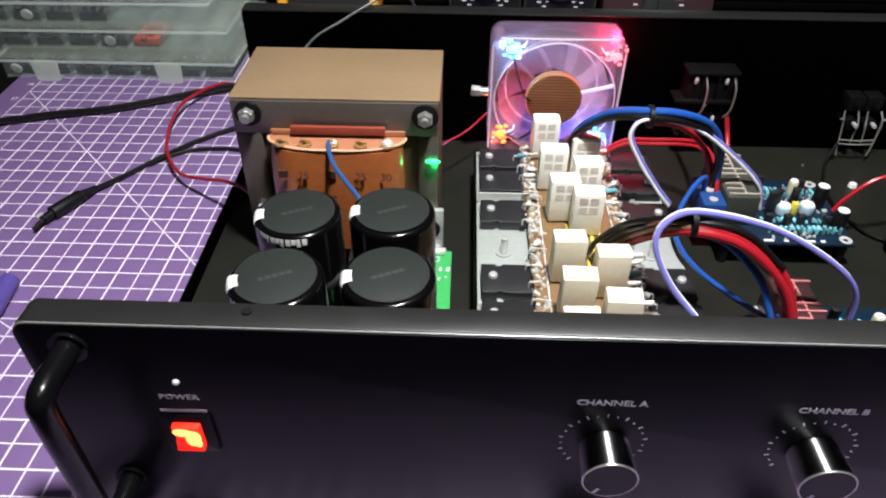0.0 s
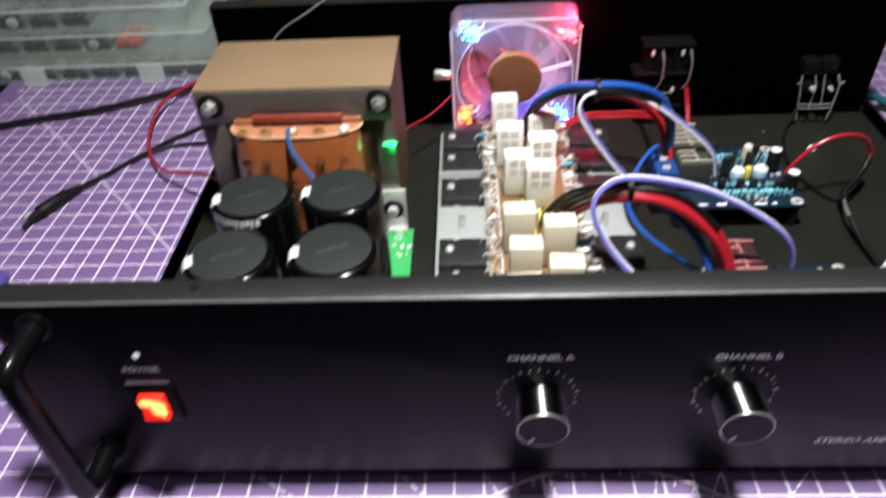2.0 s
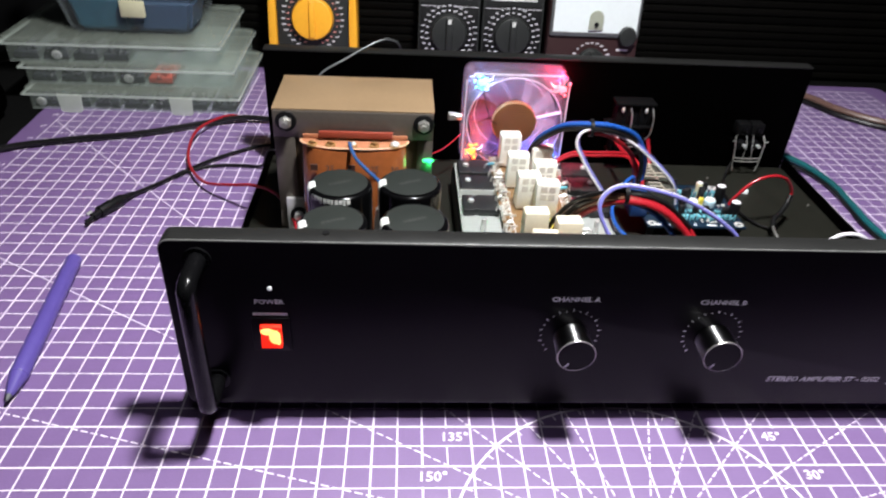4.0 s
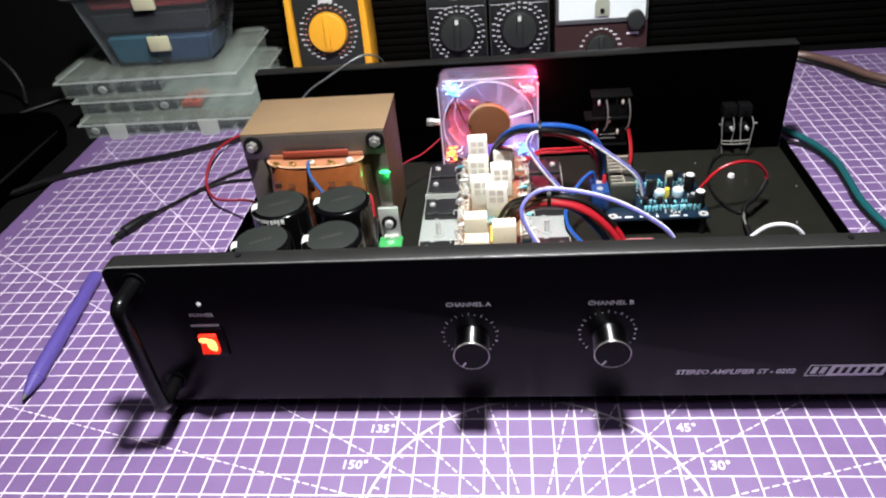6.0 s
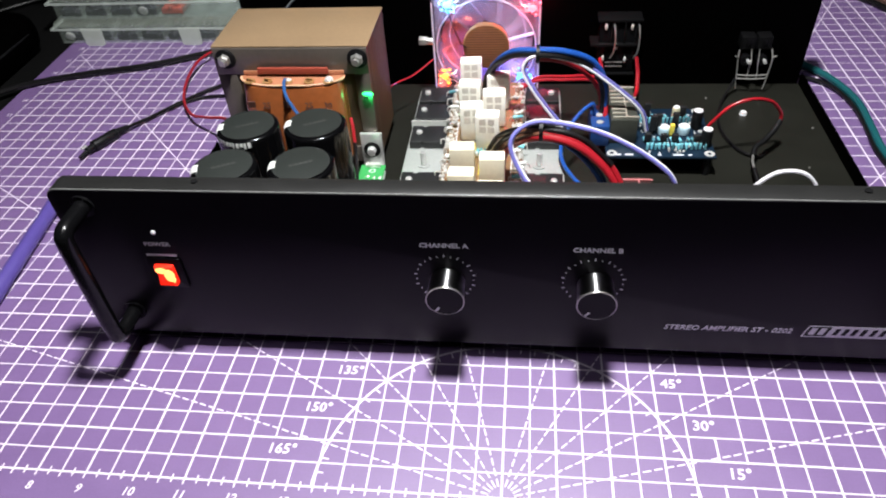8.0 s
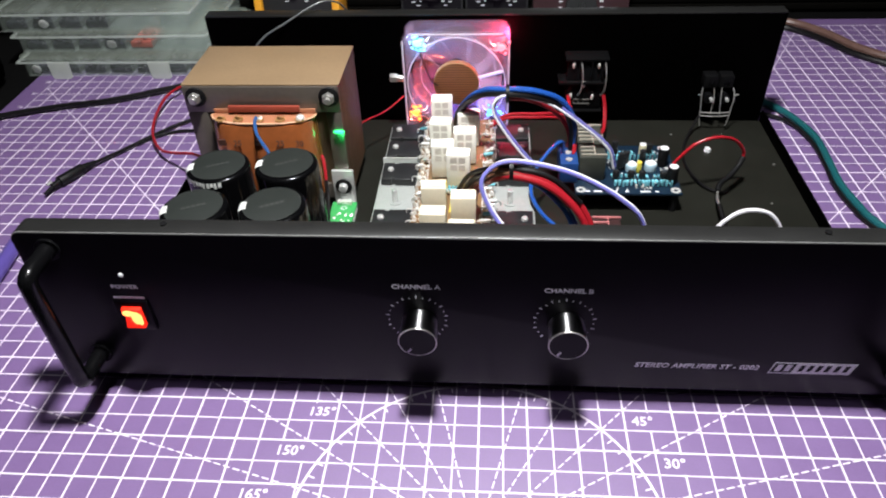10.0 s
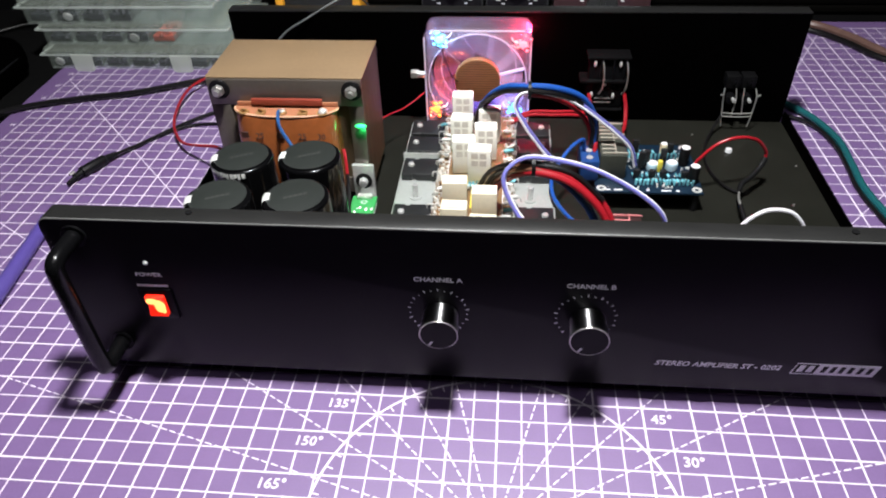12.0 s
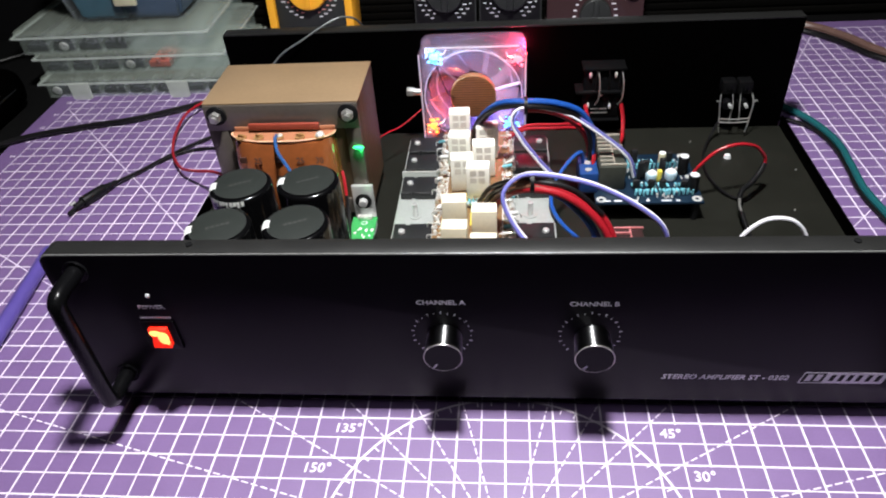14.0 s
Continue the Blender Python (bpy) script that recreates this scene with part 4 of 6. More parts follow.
for b in range(9):
    bm = bmesh.new()
    grid = []
    for i in range(7):
        r = 0.0150 + 0.0205 * i / 6
        row = []
        for j in range(5):
            a = radians(360 * b / 9 + 50 * (j / 4 - 0.5) + 14 * i / 6)
            row.append((FC[0] + r * math.cos(a), FY0 + 0.0065 + 0.010 * j / 4, FC[1] + r * math.sin(a)))
        grid.append(row)
    top = [[bm.verts.new(p) for p in row] for row in grid]
    low = [[bm.verts.new((p[0], p[1] + 0.0012, p[2])) for p in row] for row in grid]
    for i in range(6):
        for j in range(4):
            bm.faces.new((top[i][j], top[i][j + 1], top[i + 1][j + 1], top[i + 1][j]))
            bm.faces.new((low[i][j], low[i + 1][j], low[i + 1][j + 1], low[i][j + 1]))
    bmesh.ops.recalc_face_normals(bm, faces=bm.faces)
    clear_parts.append(part("blade", bm, BLADE, fan))
for a in (15, 135, 255):
    k, s = math.cos(radians(a)), math.sin(radians(a))
    clear_parts.append(part("strut", rod(bmesh.new(), (FC[0] + 0.0150 * k, FY0 + 0.0022, FC[1] + 0.0150 * s), (FC[0] + 0.0378 * k, FY0 + 0.0022, FC[1] + 0.0378 * s), 0.0013, seg=8), ACRYLICEDGE if a == 15 else ACRYLIC, fan))
# paler rings and edge rods paint highlights onto the moulded acrylic
for r, y in ((0.0378, FY0 - 0.0004), (0.0300, FY1 - 0.0030)):
    rib = part("moulded_ring", tube(bmesh.new(), [(FC[0] + r * math.cos(radians(q)), y, FC[1] + r * math.sin(radians(q))) for q in range(0, 361, 15)], 0.0004, 6, 3), ACRYLICEDGE, fan)
    clear_parts.append(rib)
for k in (-1, 1):
    clear_parts.append(part("moulded_edge", rod(bmesh.new(), (FC[0] + k * 0.0402, FY0 - 0.0002, FZ0 + 0.006), (FC[0] + k * 0.0402, FY0 - 0.0002, FZ1 - 0.006), 0.0006, seg=8), ACRYLICEDGE, fan))
    clear_parts.append(part("moulded_edge", rod(bmesh.new(), (FX0 + 0.006, FY0 - 0.0002, FC[1] + k * 0.0402), (FX1 - 0.006, FY0 - 0.0002, FC[1] + k * 0.0402), 0.0006, seg=8), ACRYLICEDGE, fan))
for ob in clear_parts:
    ob.visible_shadow = False
hub = part("hub", rod(bmesh.new(), (FC[0], FY0 - 0.0005, FC[1]), (FC[0], FY0 + 0.0055, FC[1]), 0.0178, seg=40, bevel=0.0008), COPPERHUB, fan, "copper-brown motor hub")
for i in range(17):
    z = -0.0160 + 0.002 * i
    half = math.sqrt(max(0.0174 ** 2 - z * z, 0)) - 0.0004
    if half > 0.001:
        part("hub_line", box(bmesh.new(), FC[0] - half, FC[0] + half, FY0 - 0.0008, FY0 - 0.0005, FC[1] + z - 0.00024, FC[1] + z + 0.00024), COPPERLINE, hub)
for name, x, z, ml in (("blue", -0.0525, 0.0900, LED_BLUE), ("red", 0.0105, 0.0865, LED_RED), ("amber", -0.0565, 0.0320, LED_AMBER), ("azure", 0.0050, 0.0330, LED_AZURE)):
    rng = random.Random(name)
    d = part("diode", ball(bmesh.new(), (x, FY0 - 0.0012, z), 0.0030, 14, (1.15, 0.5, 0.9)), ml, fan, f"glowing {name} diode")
    # glowing flecks imitate the diode's sparkle refracted in the acrylic
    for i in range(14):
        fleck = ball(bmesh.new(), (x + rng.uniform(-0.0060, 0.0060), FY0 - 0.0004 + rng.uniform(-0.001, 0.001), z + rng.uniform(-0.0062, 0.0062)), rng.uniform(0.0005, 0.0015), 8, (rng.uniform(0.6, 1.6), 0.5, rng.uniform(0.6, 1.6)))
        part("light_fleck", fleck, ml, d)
    for i in range(2):
        part("diode_leg", tube(bmesh.new(), [(x, FY0 - 0.001, z), (x + (0.004 + 0.003 * i) * (1 if x < FC[0] else -1), FY0 - 0.0005, z - 0.003 + 0.005 * i), (x + 0.009 * (1 if x < FC[0] else -1), FY0 + 0.003, z + (0.006 * i - 0.002))], 0.0004, 6, 3), SOLDER, d)
part("diode_lead", tube(bmesh.new(), [(-0.0520, FY0 - 0.0015, 0.0870), (-0.0470, FY0 - 0.002, 0.0700), (-0.0430, FY0 - 0.002, 0.0600), (-0.0385, FY0 - 0.0015, 0.0560)], 0.0005, 6), WIRE_BLACK, fan)
part("diode_lead", tube(bmesh.new(), [(-0.0540, FY0 - 0.0015, 0.0320), (-0.0450, FY0 - 0.002, 0.0290), (-0.0380, FY0 - 0.002, 0.0330), (-0.033, FY0 - 0.001, 0.038)], 0.0007, 6), WIRE_BLACK, fan)
wire("fan_wire", [(-0.0660, 0.343, 0.0445), (-0.0740, 0.333, 0.0415), (-0.0820, 0.324, 0.0395), (-0.0900, 0.314, 0.0405), (-0.0960, 0.3055, 0.0400), (-0.1050, 0.3045, 0.0300)], 0.0006, WIRE_RED, "thin red wire hanging from the fan")
bolt = thing("fan_bolt", (-0.073, 0.346, 0.058), "bright steel bolt through the side of the fan", "bolt")
part("shank", rod(bmesh.new(), (-0.0740, 0.3465, 0.0585), (-0.0655, 0.3465, 0.0580), 0.0026, 0.0026, 16, 0.0003), STEEL, bolt)
part("head", rod(bmesh.new(), (-0.0765, 0.3465, 0.0586), (-0.0705, 0.3465, 0.0583), 0.0036, 0.0036, 6, 0.0004), STEEL, bolt)


# ---- preamplifier boards ----
PALEFILM = mat("pale_blue_film", (0.45, 0.62, 0.70), 0.35, 0, 0.1, 300, 0.03)
TANTOOTH = mat("tan_fin_edge", (0.50, 0.46, 0.38), 0.4, 0.2, 0.15, 400, 0.05)
# pink puts the red wires' reflection into the front sink's fins
REDTOOTH = mat("red_reflecting_fin", (0.62, 0.22, 0.22), 0.35, 0.2, 0.15, 400, 0.05)


def preamp(y0, red, seed):
    rng = random.Random(seed)
    x0, x1, y1 = 0.0620, 0.1340, y0 + 0.062
    b = thing("preamp_board", ((x0 + x1) / 2, y0 + 0.03, 0.0101), "crowded dark blue preamplifier board with a " + ("red" if red else "grey") + " heat sink", "circuit board", "preamplifier boards")
    z = 0.0260
    part("board", box(bmesh.new(), x0, x1, y0, y1, z - 0.0016, z, 0.0002), BLUEPCB, b)
    for x in (x0 + 0.004, x1 - 0.004):
        for y in (y0 + 0.004, y1 - 0.004):
            part("standoff", rod(bmesh.new(), (x, y, 0.0101), (x, y, z - 0.0017), 0.0026, seg=10), RUBBER, b)
            part("pad", ring(bmesh.new(), (x, y, z + 0.0001), 0.0014, 0.0034, "z", 0.0003, 16), SOLDER, b)
    lying = mesh_of("small_resistor", rod(bmesh.new(), (-0.0019, 0, 0.0014), (0.0019, 0, 0.0014), 0.0009, seg=8, bevel=0.0003), CYANPART)
    standing = mesh_of("small_resistor", rod(bmesh.new(), (0, 0, 0.0005), (0, 0, 0.0052), 0.0009, seg=8, bevel=0.0003), CYANPART)

    def put(mesh, x, y, turn):
        ob = new("small_resistor", mesh)
        ob.parent = b
        ob.matrix_parent_inverse = Matrix.Translation(-b.location)
        ob.location, ob.rotation_euler = (x, y, z), (0, 0, turn)

    for row, y in enumerate((y0 + 0.0085, y0 + 0.0125, y0 + 0.0195, y0 + 0.0420, y0 + 0.0500)):
        for i in range(14):
            if rng.random() < 0.82:
                put(standing if row in (0, 3) else lying, 0.0895 + 0.0029 * i + rng.uniform(-0.0005, 0.0005), y + rng.uniform(-0.0006, 0.0006), math.pi / 2 + rng.uniform(-0.2, 0.2))
    bm = bmesh.new()
    for i in range(90):
        ball(bm, (rng.uniform(0.088, 0.132), rng.uniform(y0 + 0.002, y1 - 0.006), z + 0.0005), rng.uniform(0.0005, 0.0011), 6)
    tagged(part("solder_joints", bm, SOLDER, b), kind="stuff")
    for x, y, h in ((0.0905, y0 + 0.016, 0.0085), (0.0950, y0 + 0.028, 0.0150), (0.0985, y0 + 0.030, 0.0150), (0.1010, y0 + 0.016, 0.0080), (0.1085, y0 + 0.016, 0.0080), (0.1115, y0 + 0.036, 0.0125), (0.1180, y0 + 0.047, 0.0110), (0.0930, y0 + 0.046, 0.0140), (0.1230, y0 + 0.016, 0.0075)):
        part("small_transistor", box(bmesh.new(), x - 0.0022, x + 0.0022, y - 0.0015, y + 0.0015, z + 0.0025, z + h, 0.0007), EPOXY, b)
    for x, y, h, r, ml in ((0.1285, y0 + 0.014, 0.0130, 0.0037, RUBBER), (0.1258, y0 + 0.036, 0.0140, 0.0036, RUBBER), (0.1165, y0 + 0.029, 0.0062, 0.0042, PALEFILM), (0.1030, y0 + 0.028, 0.0060, 0.0040, PALEFILM), (0.1125, y0 + 0.044, 0.0120, 0.0026, PALELATCH)):
        c = part("small_capacitor", rod(bmesh.new(), (x, y, z + 0.0002), (x, y, z + h), r, seg=18, bevel=0.0008), ml, b)
        part("capacitor_top", rod(bmesh.new(), (x, y, z + h), (x, y, z + h + 0.0003), r * 0.85, seg=16), WHITEPLASTIC, c)
    part("film_capacitor", box(bmesh.new(), 0.1062, 0.1094, y0 + 0.0240, y0 + 0.0275, z + 0.0006, z + 0.0095, 0.0007), YELLOW, b, "yellow film capacitor")
    for u0, u1 in ((0.0665, 0.0720), (0.0745, 0.0800), (0.0850, 0.0905), (0.0960, 0.0985), (0.1060, 0.1130), (0.1160, 0.1185)):
        part("silk_bar", box(bmesh.new(), u0, u1, y0 + 0.0016, y0 + 0.0034, z + 0.0001, z + 0.0002), WHITEINK, b)
    # finned heat sink standing on the board
    tooth_m = REDTOOTH if red else TANTOOTH
    hs = part("heat_sink", box(bmesh.new(), 0.0648, 0.0828, y0 + 0.016, y0 + 0.062, z + 0.0002, z + 0.0185, 0.0004), MAROON if red else SINKGREY, b, "small heat sink coloured red like the wires it reflects" if red else "small grey heat sink")
    part("spine", box(bmesh.new(), 0.0750, 0.0758, y0 + 0.018, y0 + 0.060, z + 0.0186, z + 0.0196), tooth_m, hs)
    for i in range(9):
        y = y0 + 0.0185 + 0.0050 * i
        part("fin", box(bmesh.new(), 0.0660, 0.0758 if i in (1, 2, 3, 6, 7) else 0.0835, y - 0.0005, y + 0.0005, z + 0.0186, z + 0.0200, 0.0002), tooth_m, hs)
    t = part("terminal_block", box(bmesh.new(), 0.0515, 0.0640, y0 + 0.012, y0 + 0.040, z + 0.0002, z + 0.0160, 0.0008), RELAY, b, "blue screw terminal block")
    for i in range(3):
        part("terminal_screw", rod(bmesh.new(), (0.0575, y0 + 0.017 + 0.009 * i, z + 0.0161), (0.0575, y0 + 0.017 + 0.009 * i, z + 0.0167), 0.0024, seg=12), CHROME, t)


preamp(0.2380, False, 21)
preamp(0.1270, True, 22)


# ---- sockets on the back panel ----
def spring_terminal():
    s = thing("speaker_terminal", (0.076, 0.366, 0.03), "black spring-clip speaker terminal with tinned lugs", "speaker terminal")
    part("block", box(bmesh.new(), 0.0620, 0.0905, 0.3540, 0.3666, 0.0270, 0.0692, 0.0012), GLOSSBLACK, s)
    part("brow", box(bmesh.new(), 0.0605, 0.0935, 0.3510, 0.3666, 0.0694, 0.0714, 0.0004), SOCKETBLACK, s)
    part("ledge", box(bmesh.new(), 0.0560, 0.0925, 0.3505, 0.3666, 0.0500, 0.0520, 0.0003), SOCKETBLACK, s)
    part("sill", box(bmesh.new(), 0.0610, 0.0915, 0.3515, 0.3666, 0.0255, 0.0270, 0.0003), SOCKETBLACK, s)
    for x in (0.0670, 0.0765, 0.0850):
        part("divider", box(bmesh.new(), x + 0.0040, x + 0.0052, 0.3515, 0.3539, 0.0530, 0.0695, 0.0002), SOCKETBLACK, s)
    for x, z in ((0.0667, 0.0655), (0.0860, 0.0652), (0.0757, 0.0495), (0.0660, 0.0395), (0.0830, 0.0385)):
        part("lug", ball(bmesh.new(), (x, 0.3525, z), 0.0021, 10, (0.6, 0.6, 1.3)), SOLDER, s, "tinned lug")
    for x in (0.0725, 0.0905):
        part("clip", tube(bmesh.new(), [(x, 0.3530, 0.0680), (x + 0.001, 0.3490, 0.0620), (x + 0.0014, 0.3485, 0.0540), (x + 0.0008, 0.3490, 0.0460), (x - 0.0010, 0.3525, 0.0400)], 0.0006, 6), STEEL, s, "bent steel clip")
    for z in (0.0325, 0.0360):
        part("contact_bar", box(bmesh.new(), 0.0685, 0.0815, 0.3530, 0.3538, z - 0.0003, z + 0.0003), STEEL, s)


def phono_pair():
    s = thing("phono_socket", (0.181, 0.366, 0.03), "pair of black phono sockets with bent steel tabs", "audio socket")
    for x in (0.1745, 0.1865):
        k = -1 if x < 0.18 else 1
        top = part("collar", box(bmesh.new(), x - 0.0054, x + 0.0054, 0.3560, 0.3666, 0.0440, 0.0545, 0.0010), SOCKETBLACK, s)
        part("notch", box(bmesh.new(), x - 0.0020, x + 0.0020, 0.3548, 0.3559, 0.0470, 0.0520, 0.0003), GLOSSBLACK, top)
        part("barrel", rod(bmesh.new(), (x, 0.3666, 0.0365), (x, 0.3525, 0.0365), 0.0042, seg=18, bevel=0.0006), GLOSSBLACK, s)
        part("pin", rod(bmesh.new(), (x + 0.001, 0.3524, 0.0375), (x + 0.001, 0.3480, 0.0375), 0.0013, seg=10), CHROME, s, "bright centre pin")
        part("tab", tube(bmesh.new(), [(x + k * 0.0058, 0.3555, 0.0450), (x + k * 0.0066, 0.3515, 0.0390), (x + k * 0.0058, 0.3500, 0.0300), (x + k * 0.0052, 0.3495, 0.0215), (x + k * 0.0040, 0.3490, 0.0150)], 0.0005, 6), STEEL, s, "bent steel tab")
        part("inner_tab", tube(bmesh.new(), [(x - k * 0.0030, 0.3555, 0.0450), (x - k * 0.0034, 0.3512, 0.0370), (x - k * 0.0026, 0.3502, 0.0290), (x - k * 0.0024, 0.3500, 0.0240)], 0.0004, 6), STEEL, s)
        part("side_lug", rod(bmesh.new(), (x + k * 0.0066, 0.3515, 0.0405), (x + k * 0.0092, 0.3510, 0.0415), 0.0007, seg=8), STEEL, s)
    for z, y in ((0.0235, 0.3495), (0.0262, 0.3500)):
        part("cross_tab", tube(bmesh.new(), [(0.1690, y, z + 0.0004), (0.1770, y - 0.0005, z), (0.1840, y - 0.0005, z), (0.1920, y, z + 0.0004)], 0.0005, 6), STEEL, s)


SOCKETBLACK = mat("moulded_black_socket", (0.0035, 0.0035, 0.0038), 0.45, 0, 0.25, 600, 0.06, gloss=0.15)
spring_terminal()
phono_pair()


# ---- wire looms inside ----
def loom(name, pts, r, material, label, shifts, group):
    for dx, dy, dz in shifts:
        wire(name, [(p[0] + dx, p[1] + dy, p[2] + dz) for p in pts], r, material, label, group)


B1 = [(-0.0215, 0.2885, 0.0480), (-0.0170, 0.2800, 0.0700), (-0.0040, 0.2660, 0.0880), (0.0130, 0.2580, 0.0935), (0.0320, 0.2580, 0.0920), (0.0500, 0.2640, 0.0820), (0.0600, 0.2680, 0.0640), (0.0610, 0.2680, 0.0430)]
loom("blue_loom_wire", B1, 0.0016, WIRE_BLUE, "blue wire arching from the output board to a terminal", [(0, 0, 0), (0.0005, 0.0030, -0.0008)], "rear wire loom")
loom("black_loom_wire", B1, 0.0016, WIRE_BLACK, "black wire tied to the blue rear loom", [(-0.002, -0.0010, -0.0030), (0.0012, 0.0018, -0.0036)], "rear wire loom")
V1 = [(0.0320, 0.2500, 0.0410), (0.0230, 0.2500, 0.0520), (0.0110, 0.2510, 0.0690), (0.0045, 0.2530, 0.0830), (0.0130, 0.2560, 0.0905), (0.0400, 0.2600, 0.0830), (0.0650, 0.2640, 0.0640), (0.0850, 0.2670, 0.0440), (0.0910, 0.2680, 0.0270)]
loom("violet_loom_wire", V1, 0.0012, WIRE_PURPLE, "violet wire of the rear ribbon loop", [(0.0012, 0.0020, 0)], "rear wire loom")
loom("white_loom_wire", V1, 0.0009, WIRE_WHITE, "white wire of the rear ribbon loop", [(0, -0.0003, 0)], "rear wire loom")
RD1 = [(0.0030, 0.3000, 0.0420), (0.0160, 0.3020, 0.0480), (0.0340, 0.3020, 0.0485), (0.0480, 0.2980, 0.0510), (0.0560, 0.2900, 0.0535), (0.0600, 0.2780, 0.0520), (0.0615, 0.2680, 0.0470), (0.0610, 0.2620, 0.0400)]
loom("red_loom_wire", RD1, 0.0011, WIRE_RED, "red wire running to the rear terminal block", [(0, 0, 0), (0.0012, 0.0030, 0.0012)], "rear wire loom")
RD2 = [(0.0140, 0.2590, 0.0870), (0.0280, 0.2640, 0.0830), (0.0420, 0.2700, 0.0740), (0.0530, 0.2740, 0.0620), (0.0580, 0.2730, 0.0520), (0.0595, 0.2660, 0.0400)]
loom("red_loom_wire", RD2, 0.0015, WIRE_RED, "red wire dropping from the tied rear loom", [(0, 0, 0)], "rear wire loom")
B2 = [(-0.0180, 0.2050, 0.0420), (-0.0150, 0.1990, 0.0560), (-0.0060, 0.1860, 0.0760), (0.0140, 0.1740, 0.0880), (0.0350, 0.1700, 0.0855), (0.0520, 0.1650, 0.0720)]
loom("black_loom_wire", B2, 0.0015, WIRE_BLACK, "black wire rising from the output board", [(0, 0, 0.001), (0.0030, -0.0020, 0.0002)], "front wire loom")
R2 = [(-0.0100, 0.2030, 0.0420), (-0.0080, 0.1970, 0.0560), (0.0000, 0.1850, 0.0740), (0.0140, 0.1730, 0.0865), (0.0340, 0.1680, 0.0840), (0.0520, 0.1620, 0.0700), (0.0600, 0.1560, 0.0530), (0.0620, 0.1500, 0.0350)]
loom("red_loom_wire", R2, 0.0019, WIRE_RED, "thick red wire arching over to the front terminal block", [(0, 0, 0), (0.0035, 0.0015, -0.0006), (0.0015, -0.0030, -0.0015)], "front wire loom")
BR2 = [(p[0] - 0.004, p[1] + 0.001, p[2] + 0.0004) for p in R2[:5]] + [(0.0470, 0.1640, 0.0720)]
loom("brown_loom_wire", BR2, 0.0014, WIRE_TAN, "brown wire rising from the output board", [(0, 0, 0), (0.0022, -0.0022, -0.0010)], "front wire loom")
BL2 = [(0.0140, 0.1720, 0.0850), (0.0320, 0.1700, 0.0790), (0.0480, 0.1640, 0.0640), (0.0560, 0.1560, 0.0460), (0.0575, 0.1500, 0.0430)]
loom("blue_loom_wire", BL2, 0.0016, WIRE_BLUE, "blue wire under the red front loom", [(0, 0, 0), (0.002, 0.003, -0.002)], "front wire loom")
V2 = [(0.0290, 0.1430, 0.0420), (0.0200, 0.1480, 0.0540), (0.0060, 0.1560, 0.0690), (-0.0010, 0.1640, 0.0840), (0.0060, 0.1710, 0.0915), (0.0200, 0.1730, 0.0930), (0.0500, 0.1720, 0.0860), (0.0780, 0.1690, 0.0710), (0.0920, 0.1660, 0.0560), (0.0945, 0.1650, 0.0300)]
loom("violet_loom_wire", V2, 0.0012, WIRE_PURPLE, "violet wire of the front ribbon loop", [(0, -0.0012, 0.0006)], "front wire loom")
loom("white_loom_wire", V2, 0.0012, WIRE_WHITE, "white wire of the front ribbon loop", [(0.0006, 0.0012, -0.0002)], "front wire loom")
wire("blue_link_wire", [(0.0545, 0.2640, 0.0425), (0.0525, 0.2620, 0.0520), (0.0450, 0.2550, 0.0510), (0.0360, 0.2420, 0.0460), (0.0310, 0.2300, 0.0410), (0.0310, 0.2130, 0.0400), (0.0370, 0.1950, 0.0400), (0.0470, 0.1760, 0.0420), (0.0540, 0.1640, 0.0440), (0.0575, 0.1580, 0.0430)], 0.0013, WIRE_BLUE, "blue wire linking the two terminal blocks")
wire("black_link_wire", [(0.0300, 0.1520, 0.0400), (0.0360, 0.1560, 0.0420), (0.0460, 0.1600, 0.0480), (0.0560, 0.1570, 0.0430)], 0.0012, WIRE_BLACK, "thin black wire to the front terminal block")
for x, y, z in ((0.0130, 0.2575, 0.0910), (0.0145, 0.1725, 0.0880)):
    bm = ring(bmesh.new(), (x, y, z), 0.0050, 0.0060, "x", 0.0022, 20)
    single("cable_tie", bm, RUBBER, "black cable tie round a wire loom", "cable tie", "cable ties")
wire("red_signal_wire", [(0.1300, 0.2640, 0.0300), (0.1340, 0.2640, 0.0380), (0.1440, 0.2650, 0.0490), (0.1570, 0.2670, 0.0530), (0.1710, 0.2710, 0.0490), (0.1800, 0.2740, 0.0390), (0.1815, 0.2740, 0.0330)], 0.0012, WIRE_RED, "red signal wire looping over the tray")
wire("shrink_sleeve", [(0.1815, 0.2740, 0.0330), (0.1780, 0.2700, 0.0280), (0.1710, 0.2630, 0.0240), (0.1640, 0.2570, 0.0220), (0.1610, 0.2500, 0.0200)], 0.0019, RUBBER, "translucent sleeve over a wire joint")
wire("black_signal_wire", [(0.1690, 0.3500, 0.0240), (0.1620, 0.3420, 0.0140), (0.1530, 0.3200, 0.0120), (0.1500, 0.2950, 0.0120), (0.1560, 0.2700, 0.0122), (0.1680, 0.2600, 0.0122), (0.1760, 0.2680, 0.0122)], 0.0010, WIRE_BLACK, "black signal cable lying on the tray")
wire("bare_joint", [(0.1610, 0.2500, 0.0200), (0.1590, 0.2420, 0.0200), (0.1590, 0.2360, 0.0190)], 0.0009, STEEL, "bare tinned wire joint")
wire("black_signal_wire", [(0.1590, 0.2360, 0.0190), (0.1600, 0.2200, 0.0150), (0.1620, 0.2000, 0.0130), (0.1630, 0.1700, 0.0125), (0.1500, 0.1300, 0.0125)], 0.0015, WIRE_BLACK, "black signal cable lying on the tray")
